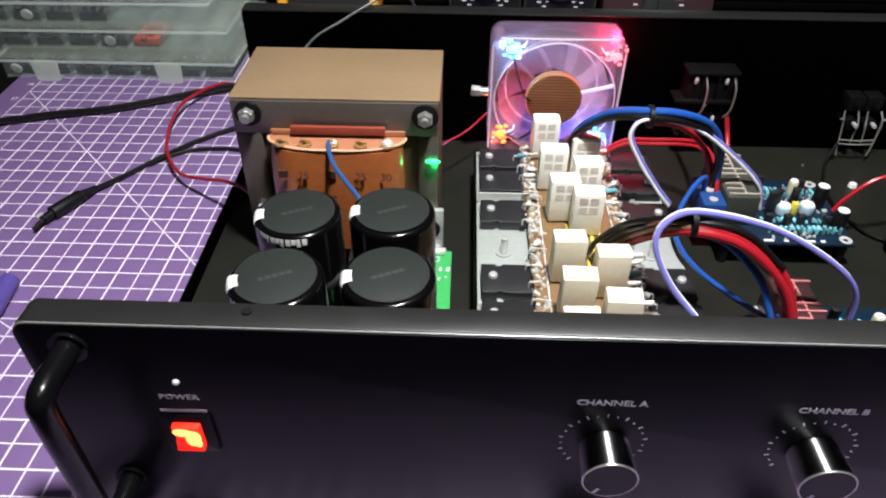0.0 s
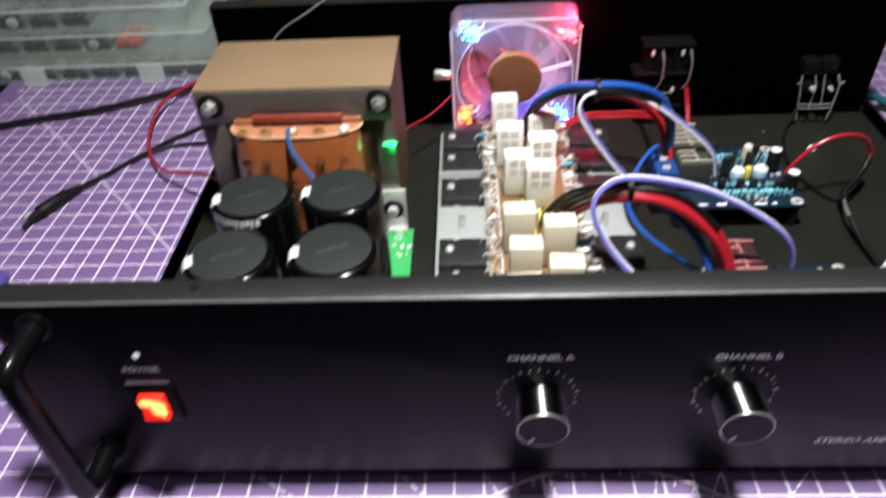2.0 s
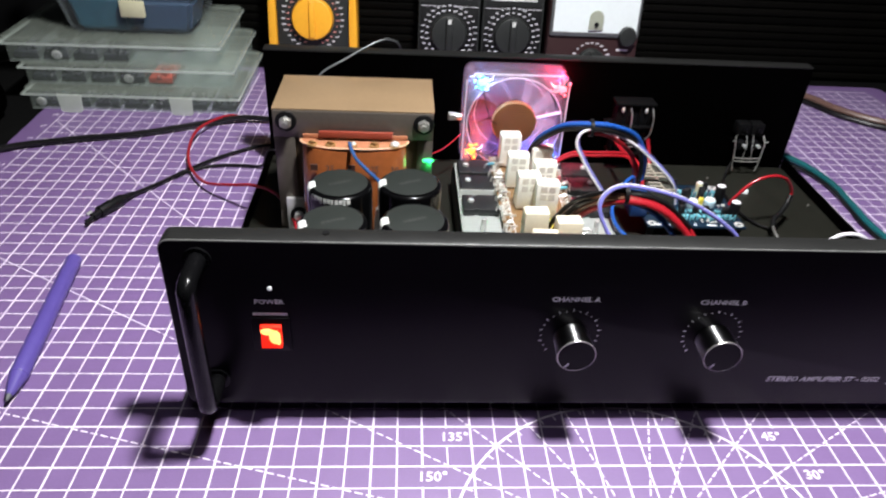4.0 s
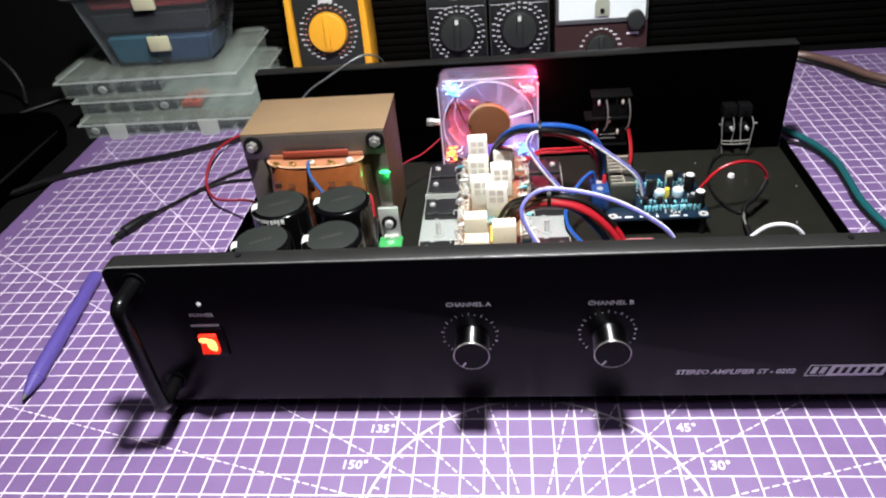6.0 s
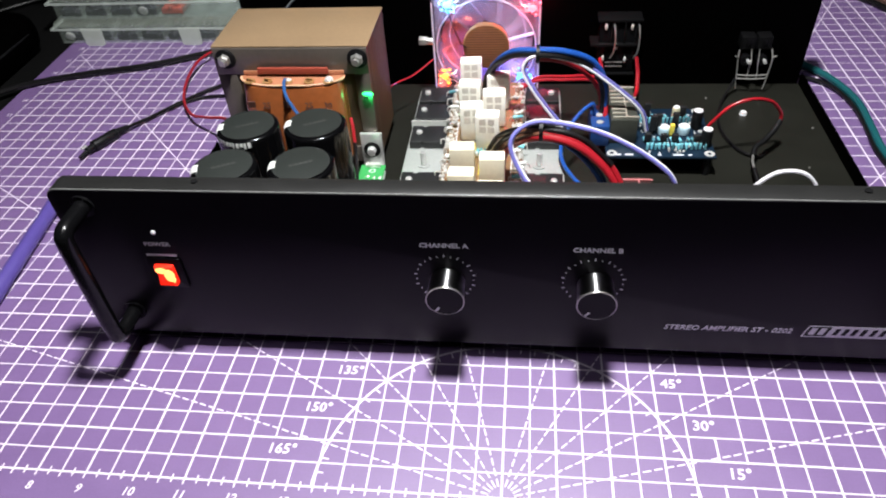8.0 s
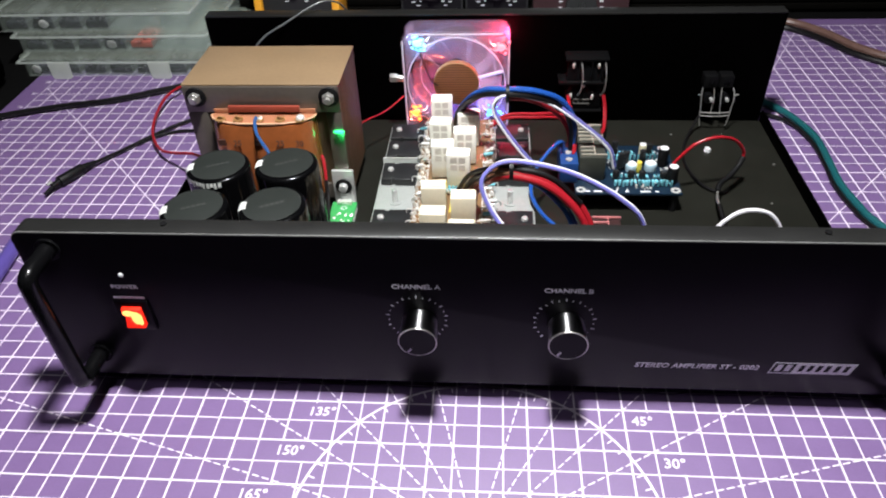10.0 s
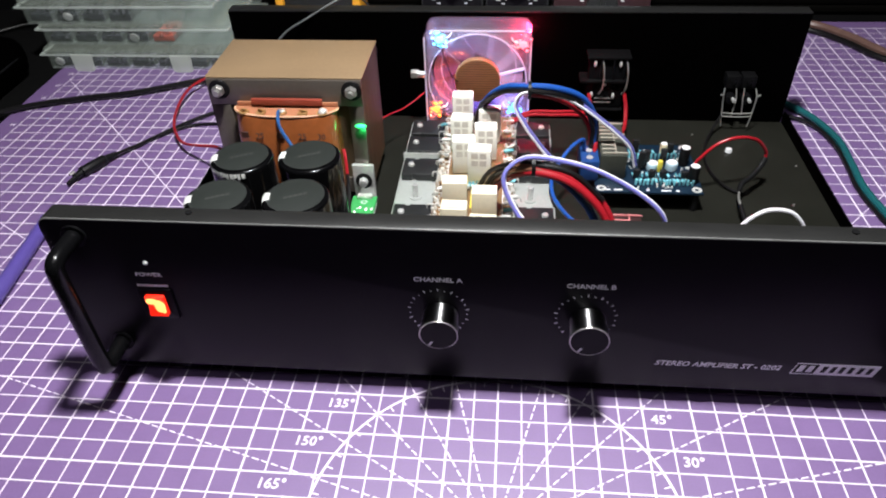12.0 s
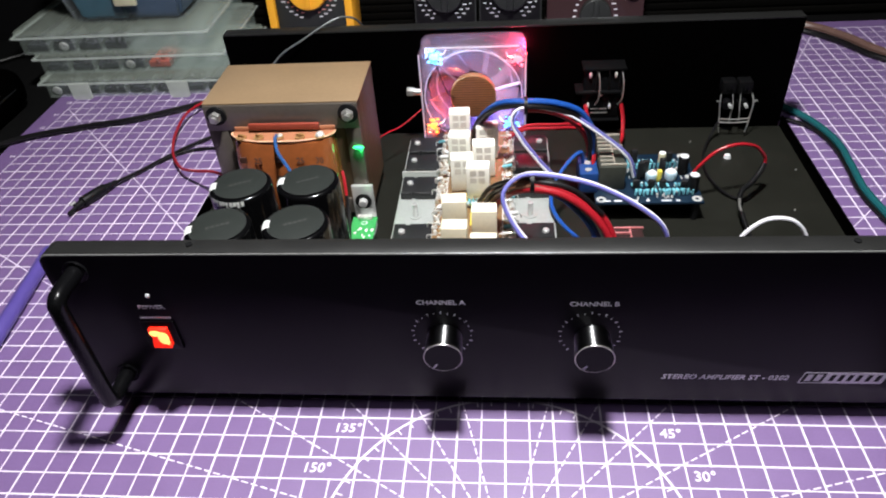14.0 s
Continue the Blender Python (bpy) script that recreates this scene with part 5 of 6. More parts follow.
wire("white_signal_wire", [(0.1230, 0.1480, 0.0300), (0.1240, 0.1500, 0.0480), (0.1285, 0.1520, 0.0640), (0.1370, 0.1530, 0.0735), (0.1455, 0.1530, 0.0762), (0.1550, 0.1530, 0.0735), (0.1625, 0.1520, 0.0640), (0.1670, 0.1500, 0.0480), (0.1690, 0.1450, 0.0250), (0.17, 0.13, 0.0125)], 0.0012, WIRE_WHITE, "white signal wire in a high loop behind the panel")
wire("red_socket_wire", [(0.0915, 0.3520, 0.0420), (0.0935, 0.3460, 0.0300), (0.0920, 0.3330, 0.0210), (0.0860, 0.3180, 0.0220), (0.0840, 0.3020, 0.0275)], 0.0015, WIRE_RED, "red wire under the speaker terminal")
wire("red_socket_wire", [(0.0640, 0.3520, 0.0395), (0.0640, 0.3400, 0.0400), (0.0640, 0.3200, 0.0420), (0.0620, 0.2950, 0.0470), (0.0610, 0.2760, 0.0435)], 0.0015, WIRE_RED, "red wire under the speaker terminal")


# ---- cables on the mat ----
wire("power_cable", [(-0.60, 0.24, 0.003), (-0.52, 0.315, 0.003), (-0.455, 0.3740, 0.0042), (-0.400, 0.3985, 0.0042), (-0.352, 0.4120, 0.0042), (-0.306, 0.4330, 0.0048), (-0.265, 0.4500, 0.0060), (-0.225, 0.4480, 0.0045), (-0.19, 0.4300, 0.0042), (-0.17, 0.385, 0.012), (-0.168, 0.3695, 0.02)], 0.0025, WIRE_BLACK, "black mains cable lying on the mat")
wire("red_supply_wire", [(-0.2600, 0.4560, 0.0040), (-0.2780, 0.4480, 0.0080), (-0.2950, 0.4180, 0.0090), (-0.2960, 0.3850, 0.0070), (-0.2870, 0.3500, 0.0060), (-0.2680, 0.3200, 0.0080), (-0.2450, 0.3020, 0.0160), (-0.2230, 0.2860, 0.0250), (-0.2020, 0.2660, 0.0290), (-0.1850, 0.2330, 0.0260), (-0.1800, 0.2050, 0.0160)], 0.0012, WIRE_RED, "red supply wire looping out over the mat")
plug = thing("jack_cable", (-0.33, 0.28, 0.004), "thin black cord ending in a small jack plug", "cable")
part("cord", tube(bmesh.new(), [(-0.3190, 0.3060, 0.0042), (-0.3060, 0.3250, 0.0030), (-0.2900, 0.3480, 0.0030), (-0.2700, 0.3720, 0.0030), (-0.2400, 0.3960, 0.0030), (-0.21, 0.402, 0.003), (-0.19, 0.395, 0.004), (-0.178, 0.372, 0.012)], 0.0014, 10), WIRE_BLACK, plug)
part("strain_relief", rod(bmesh.new(), (-0.3190, 0.3060, 0.0044), (-0.3245, 0.2965, 0.0048), 0.0019, 0.0032, 14), RUBBER, plug)
part("grip", rod(bmesh.new(), (-0.3245, 0.2965, 0.0048), (-0.3345, 0.2765, 0.0048), 0.0042, 0.0044, 20, 0.0009), RUBBER, plug, "black plug body")
part("metal_sleeve", rod(bmesh.new(), (-0.3345, 0.2765, 0.0048), (-0.3368, 0.2700, 0.0046), 0.0028, 0.0026, 16), RUBBER, plug)
part("tip", rod(bmesh.new(), (-0.3368, 0.2700, 0.0045), (-0.3390, 0.2620, 0.0038), 0.0016, 0.0012, 12), RUBBER, plug)
part("contact", rod(bmesh.new(), (-0.3385, 0.2740, 0.0068), (-0.3405, 0.2700, 0.0064), 0.0012, seg=10), CHROME, plug)
wire("thin_black_wire", [(-0.2960, 0.3380, 0.0024), (-0.2860, 0.3500, 0.0022), (-0.2700, 0.3590, 0.0022), (-0.2480, 0.3610, 0.0022), (-0.2300, 0.3580, 0.004), (-0.221, 0.352, 0.0215), (-0.2, 0.345, 0.018)], 0.0012, WIRE_BLACK, "thin black wire beside the case")
wire("teal_cable", [(0.2080, 0.4200, 0.0045), (0.2300, 0.4170, 0.0045), (0.2430, 0.4050, 0.0045), (0.2560, 0.3820, 0.0045), (0.2640, 0.3490, 0.0045), (0.2625, 0.3160, 0.0045), (0.2600, 0.2850, 0.0045), (0.2625, 0.2570, 0.0045), (0.2690, 0.2330, 0.0045), (0.30, 0.18, 0.0045), (0.36, 0.12, 0.0045), (0.48, 0.06, 0.0042)], 0.0027, WIRE_TEAL, "teal green speaker cable lying on the mat")
wire("black_side_cable", [(0.2080, 0.3950, 0.0030), (0.2280, 0.3920, 0.0030), (0.2440, 0.3850, 0.0030), (0.2555, 0.3690, 0.0030), (0.2605, 0.3420, 0.0028), (0.2595, 0.3120, 0.0026), (0.2570, 0.2850, 0.0024), (0.2595, 0.2570, 0.0022), (0.2660, 0.2330, 0.0022), (0.297, 0.178, 0.0022), (0.357, 0.117, 0.0022), (0.48, 0.056, 0.0022)], 0.0015, WIRE_BLACK, "thin black cable along the teal cable")
wire("brown_cable", [(0.2200, 0.5950, 0.0050), (0.2700, 0.5920, 0.0050), (0.3150, 0.5820, 0.0050), (0.3420, 0.5520, 0.0050), (0.3620, 0.5150, 0.0050), (0.3950, 0.4850, 0.0050), (0.4400, 0.4730, 0.0050), (0.52, 0.4800, 0.0020), (0.62, 0.50, 0.0010)], 0.0040, WIRE_BROWN, "brown cable lying across the corner of the mat")
# dark tube stands in for the black shadow below the brown cable
wire("brown_cable", [(0.2200, 0.5860, 0.0032), (0.2700, 0.5830, 0.0032), (0.3080, 0.5730, 0.0032), (0.3350, 0.5430, 0.0032), (0.3550, 0.5070, 0.0032), (0.3900, 0.4770, 0.0032), (0.4370, 0.4640, 0.0032), (0.52, 0.4700, 0.0010), (0.62, 0.49, 0.0)], 0.0030, WIRE_BLACK, "dark tube in place of the shadow along the brown cable")
wire("test_lead", [(-0.1050, 0.5000, 0.0040), (-0.1080, 0.4300, 0.0500), (-0.1150, 0.3920, 0.0960), (-0.1240, 0.3810, 0.1070), (-0.1360, 0.3730, 0.1065), (-0.1590, 0.3640, 0.0955), (-0.1780, 0.3570, 0.0850), (-0.1950, 0.3450, 0.0640), (-0.2030, 0.3350, 0.0440)], 0.0008, GREYROD, "grey test lead hanging over the back panel")


# ---- pen ----
pen = thing("pen", (-0.322, 0.15, 0.005), "violet plastic pen lying on the mat", "pen")
pa, pb2 = Vector((-0.3290, 0.2160, 0.0052)), Vector((-0.3152, 0.0890, 0.0052))
way = (pb2 - pa).normalized()
part("barrel", rod(bmesh.new(), pa, pb2 - way * 0.018, 0.0050, 0.0050, 20, 0.001), PENPURPLE, pen)
part("cone", rod(bmesh.new(), pb2 - way * 0.018, pb2 - way * 0.004, 0.0048, 0.0018, 20), PENPURPLE, pen)
part("point", rod(bmesh.new(), pb2 - way * 0.004, pb2, 0.0015, 0.0006, 10), GREYROD, pen)


# ---- stacked boxes ----
def organiser(x0, x1, y0, y1, z0, z1, turn, label, latches, seed, milky, red):
    """A shallow compartment box: clear body, milky lid with a broad rim, heaps of small parts."""
    rng = random.Random(seed)
    c = ((x0 + x1) / 2, (y0 + y1) / 2)
    o = thing("organiser_box", (*c, z0), label, "storage box", "stacked boxes")
    made = []
    split = z0 + (z1 - z0) * 0.70
    t = 0.0014
    made.append(part("bottom", box(bmesh.new(), x0, x1, y0, y1, z0, z0 + t, 0.0004), BOXEDGE, o))
    for a in ((x0, x1, y0, y0 + t), (x0, x1, y1 - t, y1), (x0, x0 + t, y0 + t, y1 - t), (x1 - t, x1, y0 + t, y1 - t)):
        made.append(part("wall", box(bmesh.new(), *a, z0 + t + 0.0001, split, 0.0003), BOXCLEAR, o))
    lid = part("lid", slab(bmesh.new(), rounded(x0 - 0.004, x1 + 0.004, y0 - 0.004, y1 + 0.004, 0.009), "z", z1 - 0.0024, z1, 0.0009), BOXLID, o, "milky clear lid")
    made.append(lid)
    for a in ((x0 - 0.001, x1 + 0.001, y0 - 0.0025, y0 - 0.0010), (x0 - 0.001, x1 + 0.001, y1 + 0.0010, y1 + 0.0025), (x0 - 0.0025, x0 - 0.0010, y0 - 0.001, y1 + 0.001), (x1 + 0.0010, x1 + 0.0025, y0 - 0.001, y1 + 0.001)):
        made.append(part("lid_skirt", box(bmesh.new(), *a, split + 0.0031, z1 - 0.0025, 0.0003), BOXLID, lid))
    for a in ((x0 - 0.0050, x1 + 0.0050, y0 - 0.0050, y0 - 0.0026), (x0 - 0.0050, x0 - 0.0026, y0 - 0.0025, y1 + 0.0050), (x1 + 0.0026, x1 + 0.0050, y0 - 0.0025, y1 + 0.0050)):
        made.append(part("lid_rim", box(bmesh.new(), *a, split + 0.0004, split + 0.0030, 0.0009), BOXRIM, lid, "bright milky rim"))
    n = 7
    for i in range(1, n):
        x = x0 + (x1 - x0) * i / n
        made.append(part("divider", box(bmesh.new(), x - 0.0008, x + 0.0008, y0 + t, y1 - t, z0 + t + 0.0002, split - 0.0002), BOXEDGE, o))
    for i in range(n):
        a, b = x0 + (x1 - x0) * i / n + 0.0022, x0 + (x1 - x0) * (i + 1) / n - 0.0022
        if i >= n - milky:
            # translucent block added so the empty compartment looks milky
            made.append(part("milky_filler", box(bmesh.new(), a, b, y0 + 0.003, y0 + 0.05, z0 + t + 0.0003, split - 0.0012, 0.0008), BOXEDGE, o, "translucent filler for the milky look of an empty compartment"))
            continue
        bm = box(bmesh.new(), a, b, y0 + 0.005, y0 + 0.10, z0 + t + 0.0003, z0 + t + (split - z0) * 0.42, 0.0014)
        for k in range(12):
            r = rng.uniform(0.0022, 0.0042)
            ball(bm, (rng.uniform(a + r, b - r), y0 + 0.0022 + r + rng.uniform(0.0, 0.02), z0 + t + (split - z0) * rng.uniform(0.25, 0.60)), r, 8, (1, 1, rng.uniform(0.5, 1.0)))
        part("sorted_parts", bm, TRINKETRED if i == red else TRINKET, o)
        if (i, seed) in ((3, 2), (1, 3), (0, 1)):
            x = rng.uniform(a + 0.004, b - 0.004)
            part("pale_disc", rod(bmesh.new(), (x, y0 + 0.0040, z0 + t + 0.0055), (x, y0 + 0.0018, z0 + t + 0.0050), 0.0046, seg=18, bevel=0.0006), LOOSECAN, o, "pale round component")
    for lx in latches:
        latch = slab(bmesh.new(), [(lx - 0.011, split + 0.0040), (lx + 0.011, split + 0.0040), (lx + 0.010, z0 + 0.0022), (lx + 0.007, z0 + 0.0006), (lx - 0.007, z0 + 0.0006), (lx - 0.010, z0 + 0.0022)], "y", y0 - 0.0080, y0 - 0.0054, 0.0008)
        made.append(part("latch", latch, BOXLATCH, o, "milky snap latch"))
    for ob in made:
        ob.visible_shadow = False
    o.matrix_basis = Matrix.Translation((*c, z0)) @ Matrix.Rotation(radians(turn), 4, "Z")
    return o


organiser(-0.464, -0.272, 0.4690, 0.5930, 0.0004, 0.0215, 0.0, "milky clear organiser box with two snap latches", (-0.424, -0.322), 1, 0, 9)
organiser(-0.466, -0.278, 0.4790, 0.5980, 0.0218, 0.0440, 0.5, "clear organiser box holding sorted dark and red parts", (), 2, 2, 4)
organiser(-0.476, -0.288, 0.4760, 0.5980, 0.0443, 0.0680, 1.0, "clear organiser box with a broad milky lid", (), 3, 3, 9)
tub = thing("storage_tub", (-0.365, 0.54, 0.0683), "clear tub of red and blue items with a blue lid", "storage box")


def frustum(x0, x1, y0, y1, z0, X0, X1, Y0, Y1, z1):
    bm = bmesh.new()
    lo = [bm.verts.new(p) for p in ((x0, y0, z0), (x1, y0, z0), (x1, y1, z0), (x0, y1, z0))]
    hi = [bm.verts.new(p) for p in ((X0, Y0, z1), (X1, Y0, z1), (X1, Y1, z1), (X0, Y1, z1))]
    fs = [bm.faces.new(lo), bm.faces.new(hi)] + [bm.faces.new((lo[i], lo[(i + 1) % 4], hi[(i + 1) % 4], hi[i])) for i in range(4)]
    bmesh.ops.recalc_face_normals(bm, faces=fs)
    bmesh.ops.bevel(bm, geom=list(bm.edges), offset=0.004, segments=3, affect="EDGES")
    return bm


shell = part("shell", frustum(-0.4200, -0.3060, 0.4900, 0.5420, 0.0684, -0.4370, -0.2850, 0.4800, 0.5480, 0.1460), TUBCLEAR, tub, "tapered clear shell")
shell.visible_shadow = False
part("navy_content", frustum(-0.3640, -0.3120, 0.4935, 0.5390, 0.0700, -0.3640, -0.3060, 0.4905, 0.5420, 0.1000), CLOTHBLUE, tub)
part("teal_content", frustum(-0.4140, -0.3645, 0.4935, 0.5390, 0.0700, -0.4190, -0.3645, 0.4905, 0.5420, 0.1020), CLOTHTEAL, tub)
part("dark_content", frustum(-0.4195, -0.3060, 0.4915, 0.5420, 0.1025, -0.4260, -0.2970, 0.4880, 0.5430, 0.1270), CLOTHDARK, tub)
part("red_content", box(bmesh.new(), -0.4210, -0.2990, 0.4855, 0.5430, 0.1290, 0.1425, 0.005, 3), CLOTHRED, tub)
part("rim", box(bmesh.new(), -0.4420, -0.2790, 0.4770, 0.5510, 0.1432, 0.1515, 0.0015), BOXEDGE, tub, "milky rim under the lid")
part("lid", box(bmesh.new(), -0.4470, -0.2740, 0.4740, 0.5540, 0.1524, 0.1560, 0.0012), LIDBLUE, tub, "bright blue lid")
part("lid_edge", box(bmesh.new(), -0.4475, -0.2735, 0.4733, 0.4790, 0.1516, 0.1523, 0.0002), WHITEPLASTIC, tub, "pale edge of the lid")
for z in (0.0860, 0.1290):
    y = 0.4885 - (z - 0.0684) * 0.128
    part("latch", box(bmesh.new(), -0.3700, -0.3480, y - 0.0030, y + 0.0015, z, z + 0.0150, 0.0012), PALELATCH, tub, "pale yellow latch")
rng = random.Random(8)
for i in range(18):
    x, y = -0.432 + 0.0085 * i + rng.uniform(-0.003, 0.003), rng.uniform(0.483, 0.535)
    big = i in (0, 2, 15, 16)
    h, r = (rng.uniform(0.024, 0.029), 0.0080) if big else (rng.uniform(0.009, 0.017), rng.uniform(0.0035, 0.0062))
    c = thing("loose_capacitor", (x, y, 0.1561), "loose pale capacitor standing on the blue lid" if big else "small loose component standing on the blue lid", "component", "loose parts on the lid")
    ml = LOOSECAN if big else [GREYROD, LIDBLUE, PIVOT, PALELATCH, LOOSECAN, COPPERHUB][i % 6]
    part("can", rod(bmesh.new(), (x, y, 0.1563), (x + rng.uniform(-0.003, 0.003), y, 0.1563 + h), r, seg=18, bevel=0.001), ml, c)
    part("end", rod(bmesh.new(), (x, y, 0.15615), (x, y, 0.1563), r * 0.8, seg=14), RUBBER, c)


# ---- meters against the backboard ----
def upright(name, label, x, y, lean):
    """A thing whose parts are laid out flat-on at x = 0, y = 0, z = 0 and then leant back."""
    return thing(name, (0, 0, 0), label, "multimeter", "test meters"), Matrix.Translation((x, y, 0.0004)) @ Matrix.Rotation(radians(lean), 4, "X")


def dial_marks(parent, cx, cz, r, y, n, a0, a1, size, material):
    rng = random.Random(int(r * 1e5))
    for i in range(n):
        a = radians(a0 + (a1 - a0) * i / (n - 1))
        u, v = cx + r * math.sin(a), cz + r * math.cos(a)
        w = size * rng.uniform(0.8, 1.6)
        part("range_mark", box(bmesh.new(), u - w, u + w, y - 0.0002, y, v - size * 0.42, v + size * 0.42), material, parent)


def small_meter(x, y, lean, bright):
    t, m = upright("digital_multimeter", "small charcoal digital multimeter" + (" with a pale lit screen" if bright else " with a ridged knob"), x, y, lean)
    w = 0.0335
    part("case", slab(bmesh.new(), rounded(-w, w, 0, 0.1165, 0.004), "y", 0, 0.024, 0.0015), METERGREY, t)
    part("screen_frame", box(bmesh.new(), -w + 0.003, w - 0.003, -0.0010, -0.0001, 0.0805, 0.1125, 0.0004), METERGREY, t)
    part("screen", box(bmesh.new(), -0.0245, 0.0245, -0.0016, -0.0011, 0.0880, 0.1035, 0.0002), LCD, t, "grey-green liquid crystal screen")
    part("screen_edge", box(bmesh.new(), -0.0250 if bright else -0.0060, 0.0250, -0.0018, -0.0011, 0.0864, 0.0879), WHITEINK if bright else STRIPE, t)
    part("face_plate", box(bmesh.new(), -w + 0.002, w - 0.002, -0.0006, -0.0001, 0.0060, 0.0795, 0.0002), RUBBER, t)
    k = part("range_knob", rod(bmesh.new(), (0, -0.0007, 0.0500), (0, -0.0075, 0.0500), 0.0205, 0.0188, 36, 0.0010), METERGREY, t, "round range knob")
    part("grip_ridge", box(bmesh.new(), -0.0035, 0.0035, -0.0125, -0.0076, 0.0325, 0.0675, 0.0014), METERGREY, k)
    part("knob_mark", box(bmesh.new(), -0.0020, 0.0020, -0.0128, -0.0126, 0.0610, 0.0660), STRIPE, k)
    dial_marks(t, 0, 0.0500, 0.0240, -0.0007, 21, -150, 150, 0.0014, WHITEINK)
    dial_marks(t, 0, 0.0500, 0.0292, -0.0007, 25, -150, 150, 0.0014, DIMINK)
    # light grey strip paints the rim highlight on the case
    part("top_edge", box(bmesh.new(), -w + 0.003, w - 0.003, -0.0004, 0.0010, 0.1155, 0.1168), STRIPE, t, "top edge coloured pale as a rim highlight")
    for k in (-1, 1):
        part("printed_frame", box(bmesh.new(), k * 0.0175 - 0.0135, k * 0.0175 + 0.0135, -0.0009, -0.0007, 0.0778, 0.0784), DIMINK, t)
    part("printed_rule", box(bmesh.new(), -0.030, 0.012, -0.0009, -0.0007, 0.0160, 0.0167), DIMINK, t)
    t.matrix_basis = m


def orange_meter(x, y, lean):
    t, m = upright("orange_multimeter", "large charcoal multimeter in an orange rubber holster", x, y, lean)
    part("case", slab(bmesh.new(), rounded(-0.0380, 0.0380, 0.003, 0.1880, 0.005), "y", 0.0006, 0.036, 0.0015), METERGREY, t)
    for k in (-1, 1):
        part("holster_side", slab(bmesh.new(), [(k * 0.0382, 0.0), (k * 0.0465, 0.0), (k * 0.0470, 0.05), (k * 0.0450, 0.12), (k * 0.0475, 0.192), (k * 0.0382, 0.192)], "y", -0.004, 0.040, 0.0018), ORANGE, t, "orange rubber holster wall")
    part("holster_top", box(bmesh.new(), -0.0381, 0.0381, -0.002, 0.040, 0.1882, 0.1960, 0.0018), ORANGE, t)
    part("screen_frame", box(bmesh.new(), -0.0340, 0.0340, -0.0012, 0.0005, 0.1180, 0.1790, 0.0005), RUBBER, t)
    part("screen", box(bmesh.new(), -0.0300, 0.0300, -0.0018, -0.0013, 0.1250, 0.1700, 0.0002), LCD, t, "grey-green liquid crystal screen")
    k = part("range_knob", rod(bmesh.new(), (0, 0.0004, 0.0620), (0, -0.0080, 0.0620), 0.0225, 0.0210, 40, 0.0012), ORANGE, t, "round orange range knob")
    part("grip_ridge", box(bmesh.new(), -0.0030, 0.0030, -0.0120, -0.0081, 0.0430, 0.0810, 0.0012), ORANGE, k)
    dial_marks(t, 0, 0.0620, 0.0265, 0.0004, 25, -160, 160, 0.0013, mat_pink)
    dial_marks(t, 0, 0.0620, 0.0315, 0.0004, 29, -160, 160, 0.0015, WHITEINK)
    part("label_bar", box(bmesh.new(), -0.0320, -0.0110, -0.0002, 0.0004, 0.1040, 0.1100), mat_pink, t)
    part("label_bar", box(bmesh.new(), 0.0060, 0.0310, -0.0002, 0.0004, 0.1050, 0.1100), WHITEINK, t)
    part("label_bar", box(bmesh.new(), -0.0070, 0.0090, -0.0002, 0.0004, 0.0935, 0.0970), WHITEINK, t)
    t.matrix_basis = m


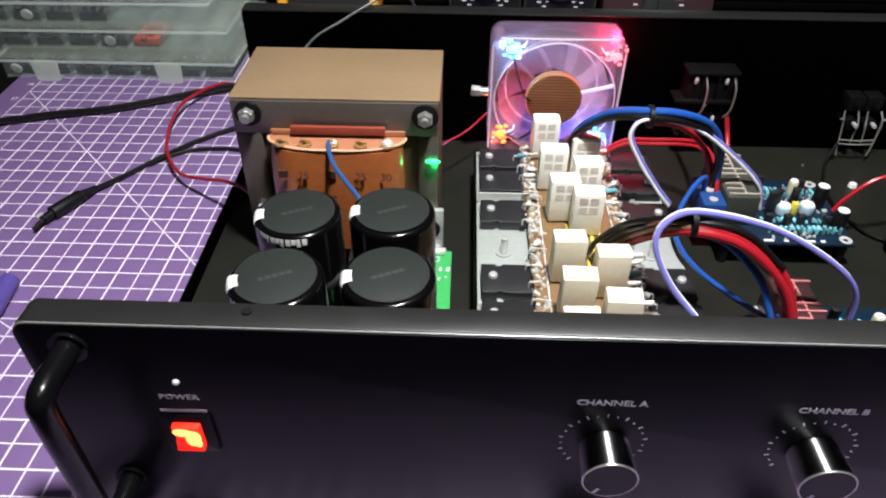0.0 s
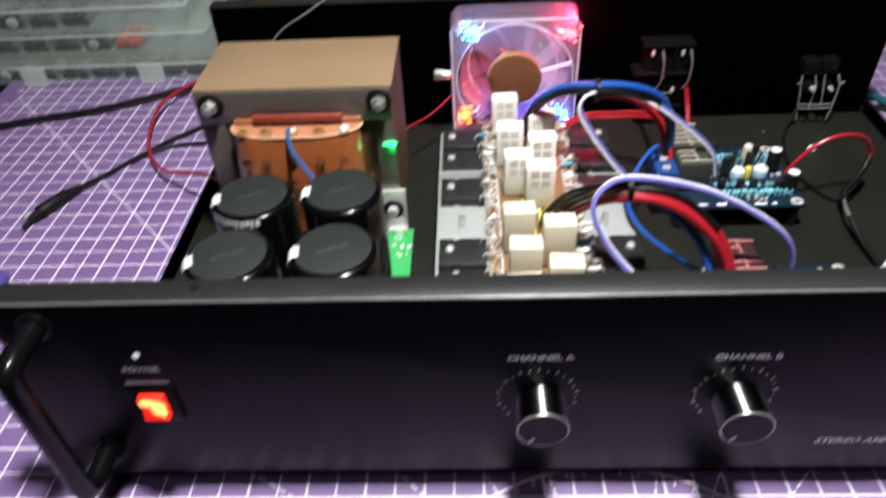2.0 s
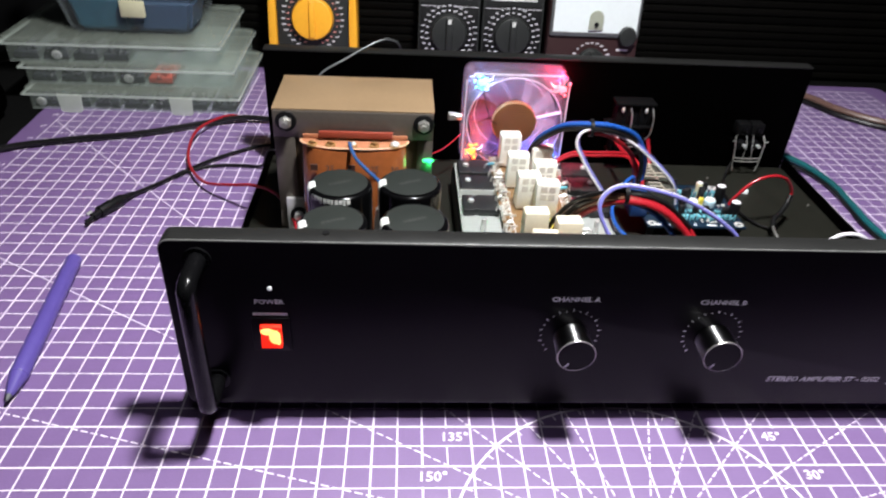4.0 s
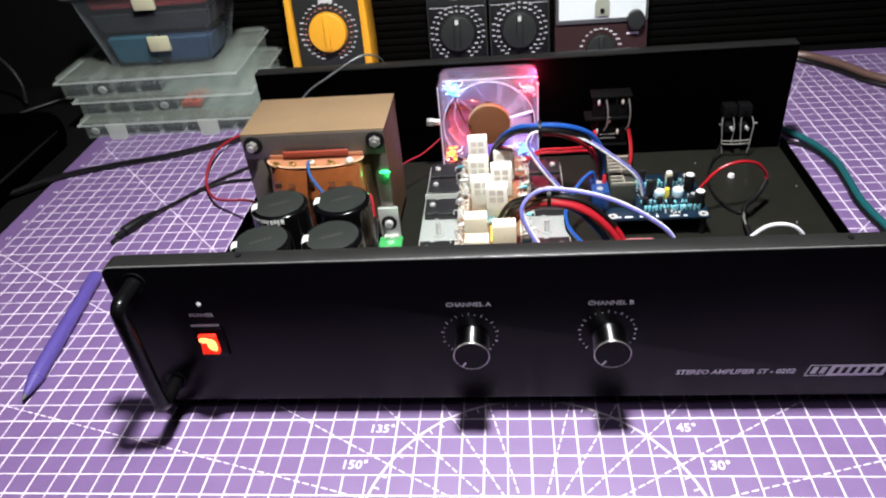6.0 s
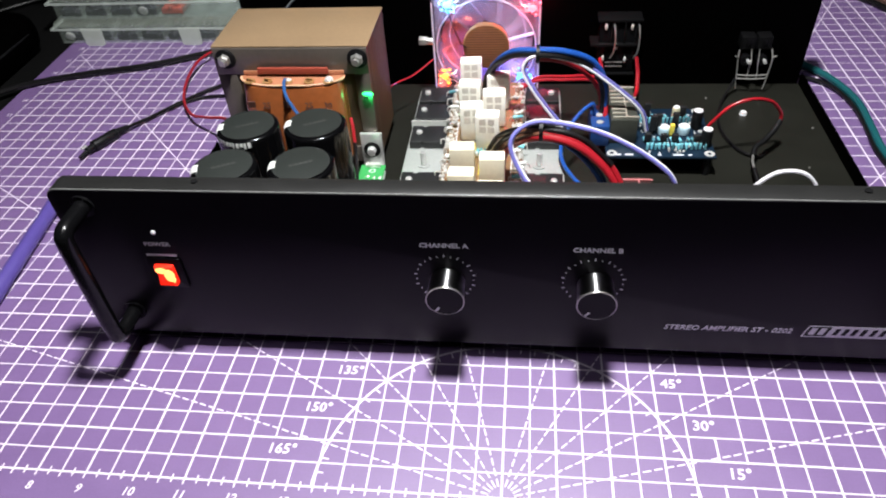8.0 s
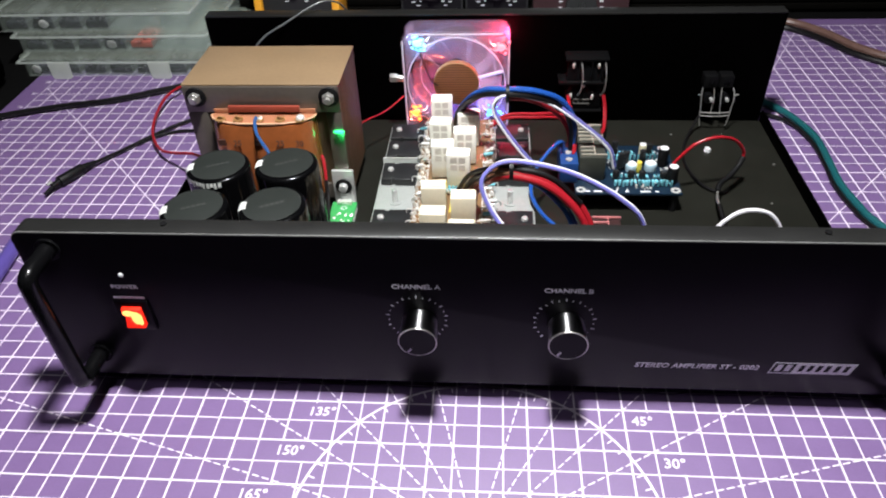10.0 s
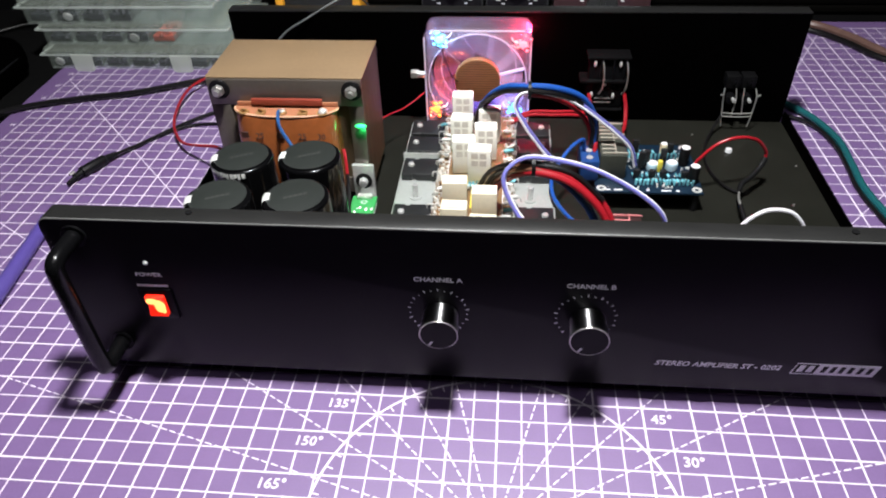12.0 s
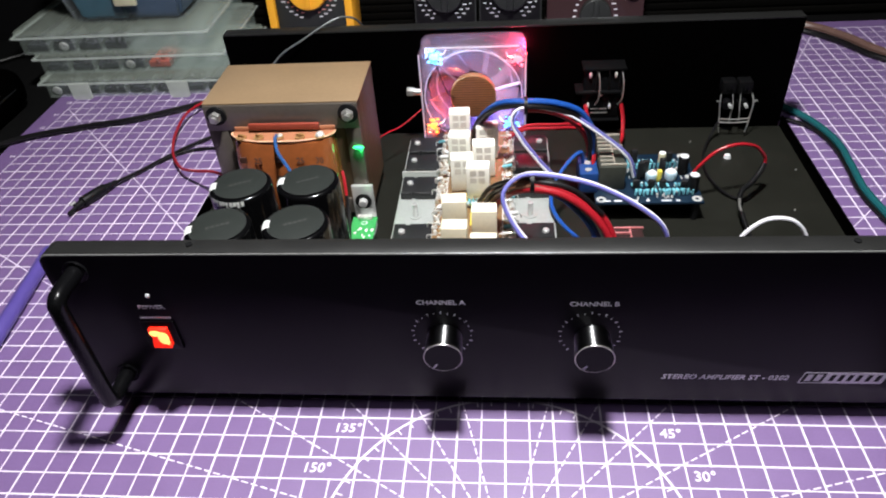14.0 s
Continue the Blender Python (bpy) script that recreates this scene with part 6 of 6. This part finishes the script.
def needle_meter(x, y, lean):
    t, m = upright("analogue_multimeter", "maroon analogue multimeter with a white needle dial", x, y, lean)
    part("case", slab(bmesh.new(), rounded(-0.0545, 0.0545, 0, 0.1410, 0.004), "y", 0, 0.034, 0.0018), MAROON, t)
    part("bezel", slab(bmesh.new(), rounded(-0.0535, 0.0535, 0.0540, 0.1400, 0.003), "y", -0.0035, -0.0001, 0.0012), GREYROD, t, "grey clear-fronted bezel")
    part("dial_card", box(bmesh.new(), -0.0500, 0.0500, -0.0042, -0.0036, 0.0585, 0.1300), DIALWHITE, t, "white dial card")
    bm = bmesh.new()
    for i in range(28):
        a, b = radians(-52 + 104 * i / 28), radians(-52 + 104 * (i + 1) / 28)
        pts = [(r * math.sin(q), 0.0800 + r * math.cos(q)) for q, r in ((a, 0.0440), (b, 0.0440), (b, 0.0454), (a, 0.0454))]
        slab(bm, pts, "y", -0.0045, -0.0043)
    part("scale_arc", bm, GREYROD, t)
    p = part("pivot_cover", slab(bmesh.new(), [(-0.0085, 0.0612), (0.0085, 0.0612), (0.0085, 0.0730)] + [(0.0085 * math.cos(radians(q)), 0.0730 + 0.0085 * math.sin(radians(q))) for q in range(15, 180, 15)] + [(-0.0085, 0.0730)], "y", -0.0070, -0.0043, 0.0008), PIVOT, t)
    part("zero_screw", rod(bmesh.new(), (0, -0.0071, 0.0670), (0, -0.0085, 0.0670), 0.0026, seg=14), RUBBER, p)
    part("ohm_knob", rod(bmesh.new(), (0.0390, -0.0001, 0.0560), (0.0390, -0.0110, 0.0560), 0.0105, 0.0098, 24, 0.001), METERGREY, t, "round zero-adjust knob")
    k = part("range_knob", rod(bmesh.new(), (0.0, -0.0001, 0.0240), (0.0, -0.0070, 0.0240), 0.0185, 0.0175, 30, 0.001), METERGREY, t)
    part("grip_ridge", box(bmesh.new(), -0.0028, 0.0028, -0.0115, -0.0071, 0.0080, 0.0400, 0.001), METERGREY, k)
    dial_marks(t, 0, 0.0240, 0.0235, -0.0001, 17, -120, 120, 0.0017, WHITEINK)
    part("label_bar", box(bmesh.new(), 0.0300, 0.0440, -0.0004, -0.0001, 0.0400, 0.0420), WHITEINK, t)
    t.matrix_basis = m @ Matrix.Diagonal((0.92, 1, 1.02, 1))


mat_pink = mat("pink_print", (0.75, 0.30, 0.26), 0.5, 0, 0.1, 300, 0)
small_meter(-0.0630, 0.5830, -9, False)
small_meter(0.0065, 0.5820, -9, True)
orange_meter(-0.2090, 0.5780, -7)
needle_meter(0.0950, 0.5740, -8)


# ---- dark things beside the mat ----
bag = thing("black_case", (-0.62, 0.40, -0.004), "black soft tool case beside the mat", "tool case")
bm = box(bmesh.new(), -0.80, -0.478, 0.20, 0.47, -0.0035, 0.04, 0.018, 4)
part("body", bm, BLACKWALL, bag)
part("zip", tube(bmesh.new(), [(-0.479, 0.225, 0.022), (-0.4775, 0.33, 0.022), (-0.479, 0.445, 0.022)], 0.0012, 8), RUBBER, bag)
wire("grey_cable", [(-0.760, 0.480, 0.000), (-0.680, 0.482, 0.000), (-0.612, 0.525, 0.000), (-0.580, 0.562, 0.000), (-0.535, 0.605, 0.000), (-0.500, 0.622, 0.000)], 0.0018, DIMGREY, "thin grey cable lying behind the tool case")
wire("grey_lead", [(-0.720, 0.610, 0.110), (-0.660, 0.600, 0.085), (-0.615, 0.588, 0.052), (-0.598, 0.580, 0.026), (-0.596, 0.572, 0.003)], 0.0024, DIMGREY, "dull grey lead hanging beside the boxes")
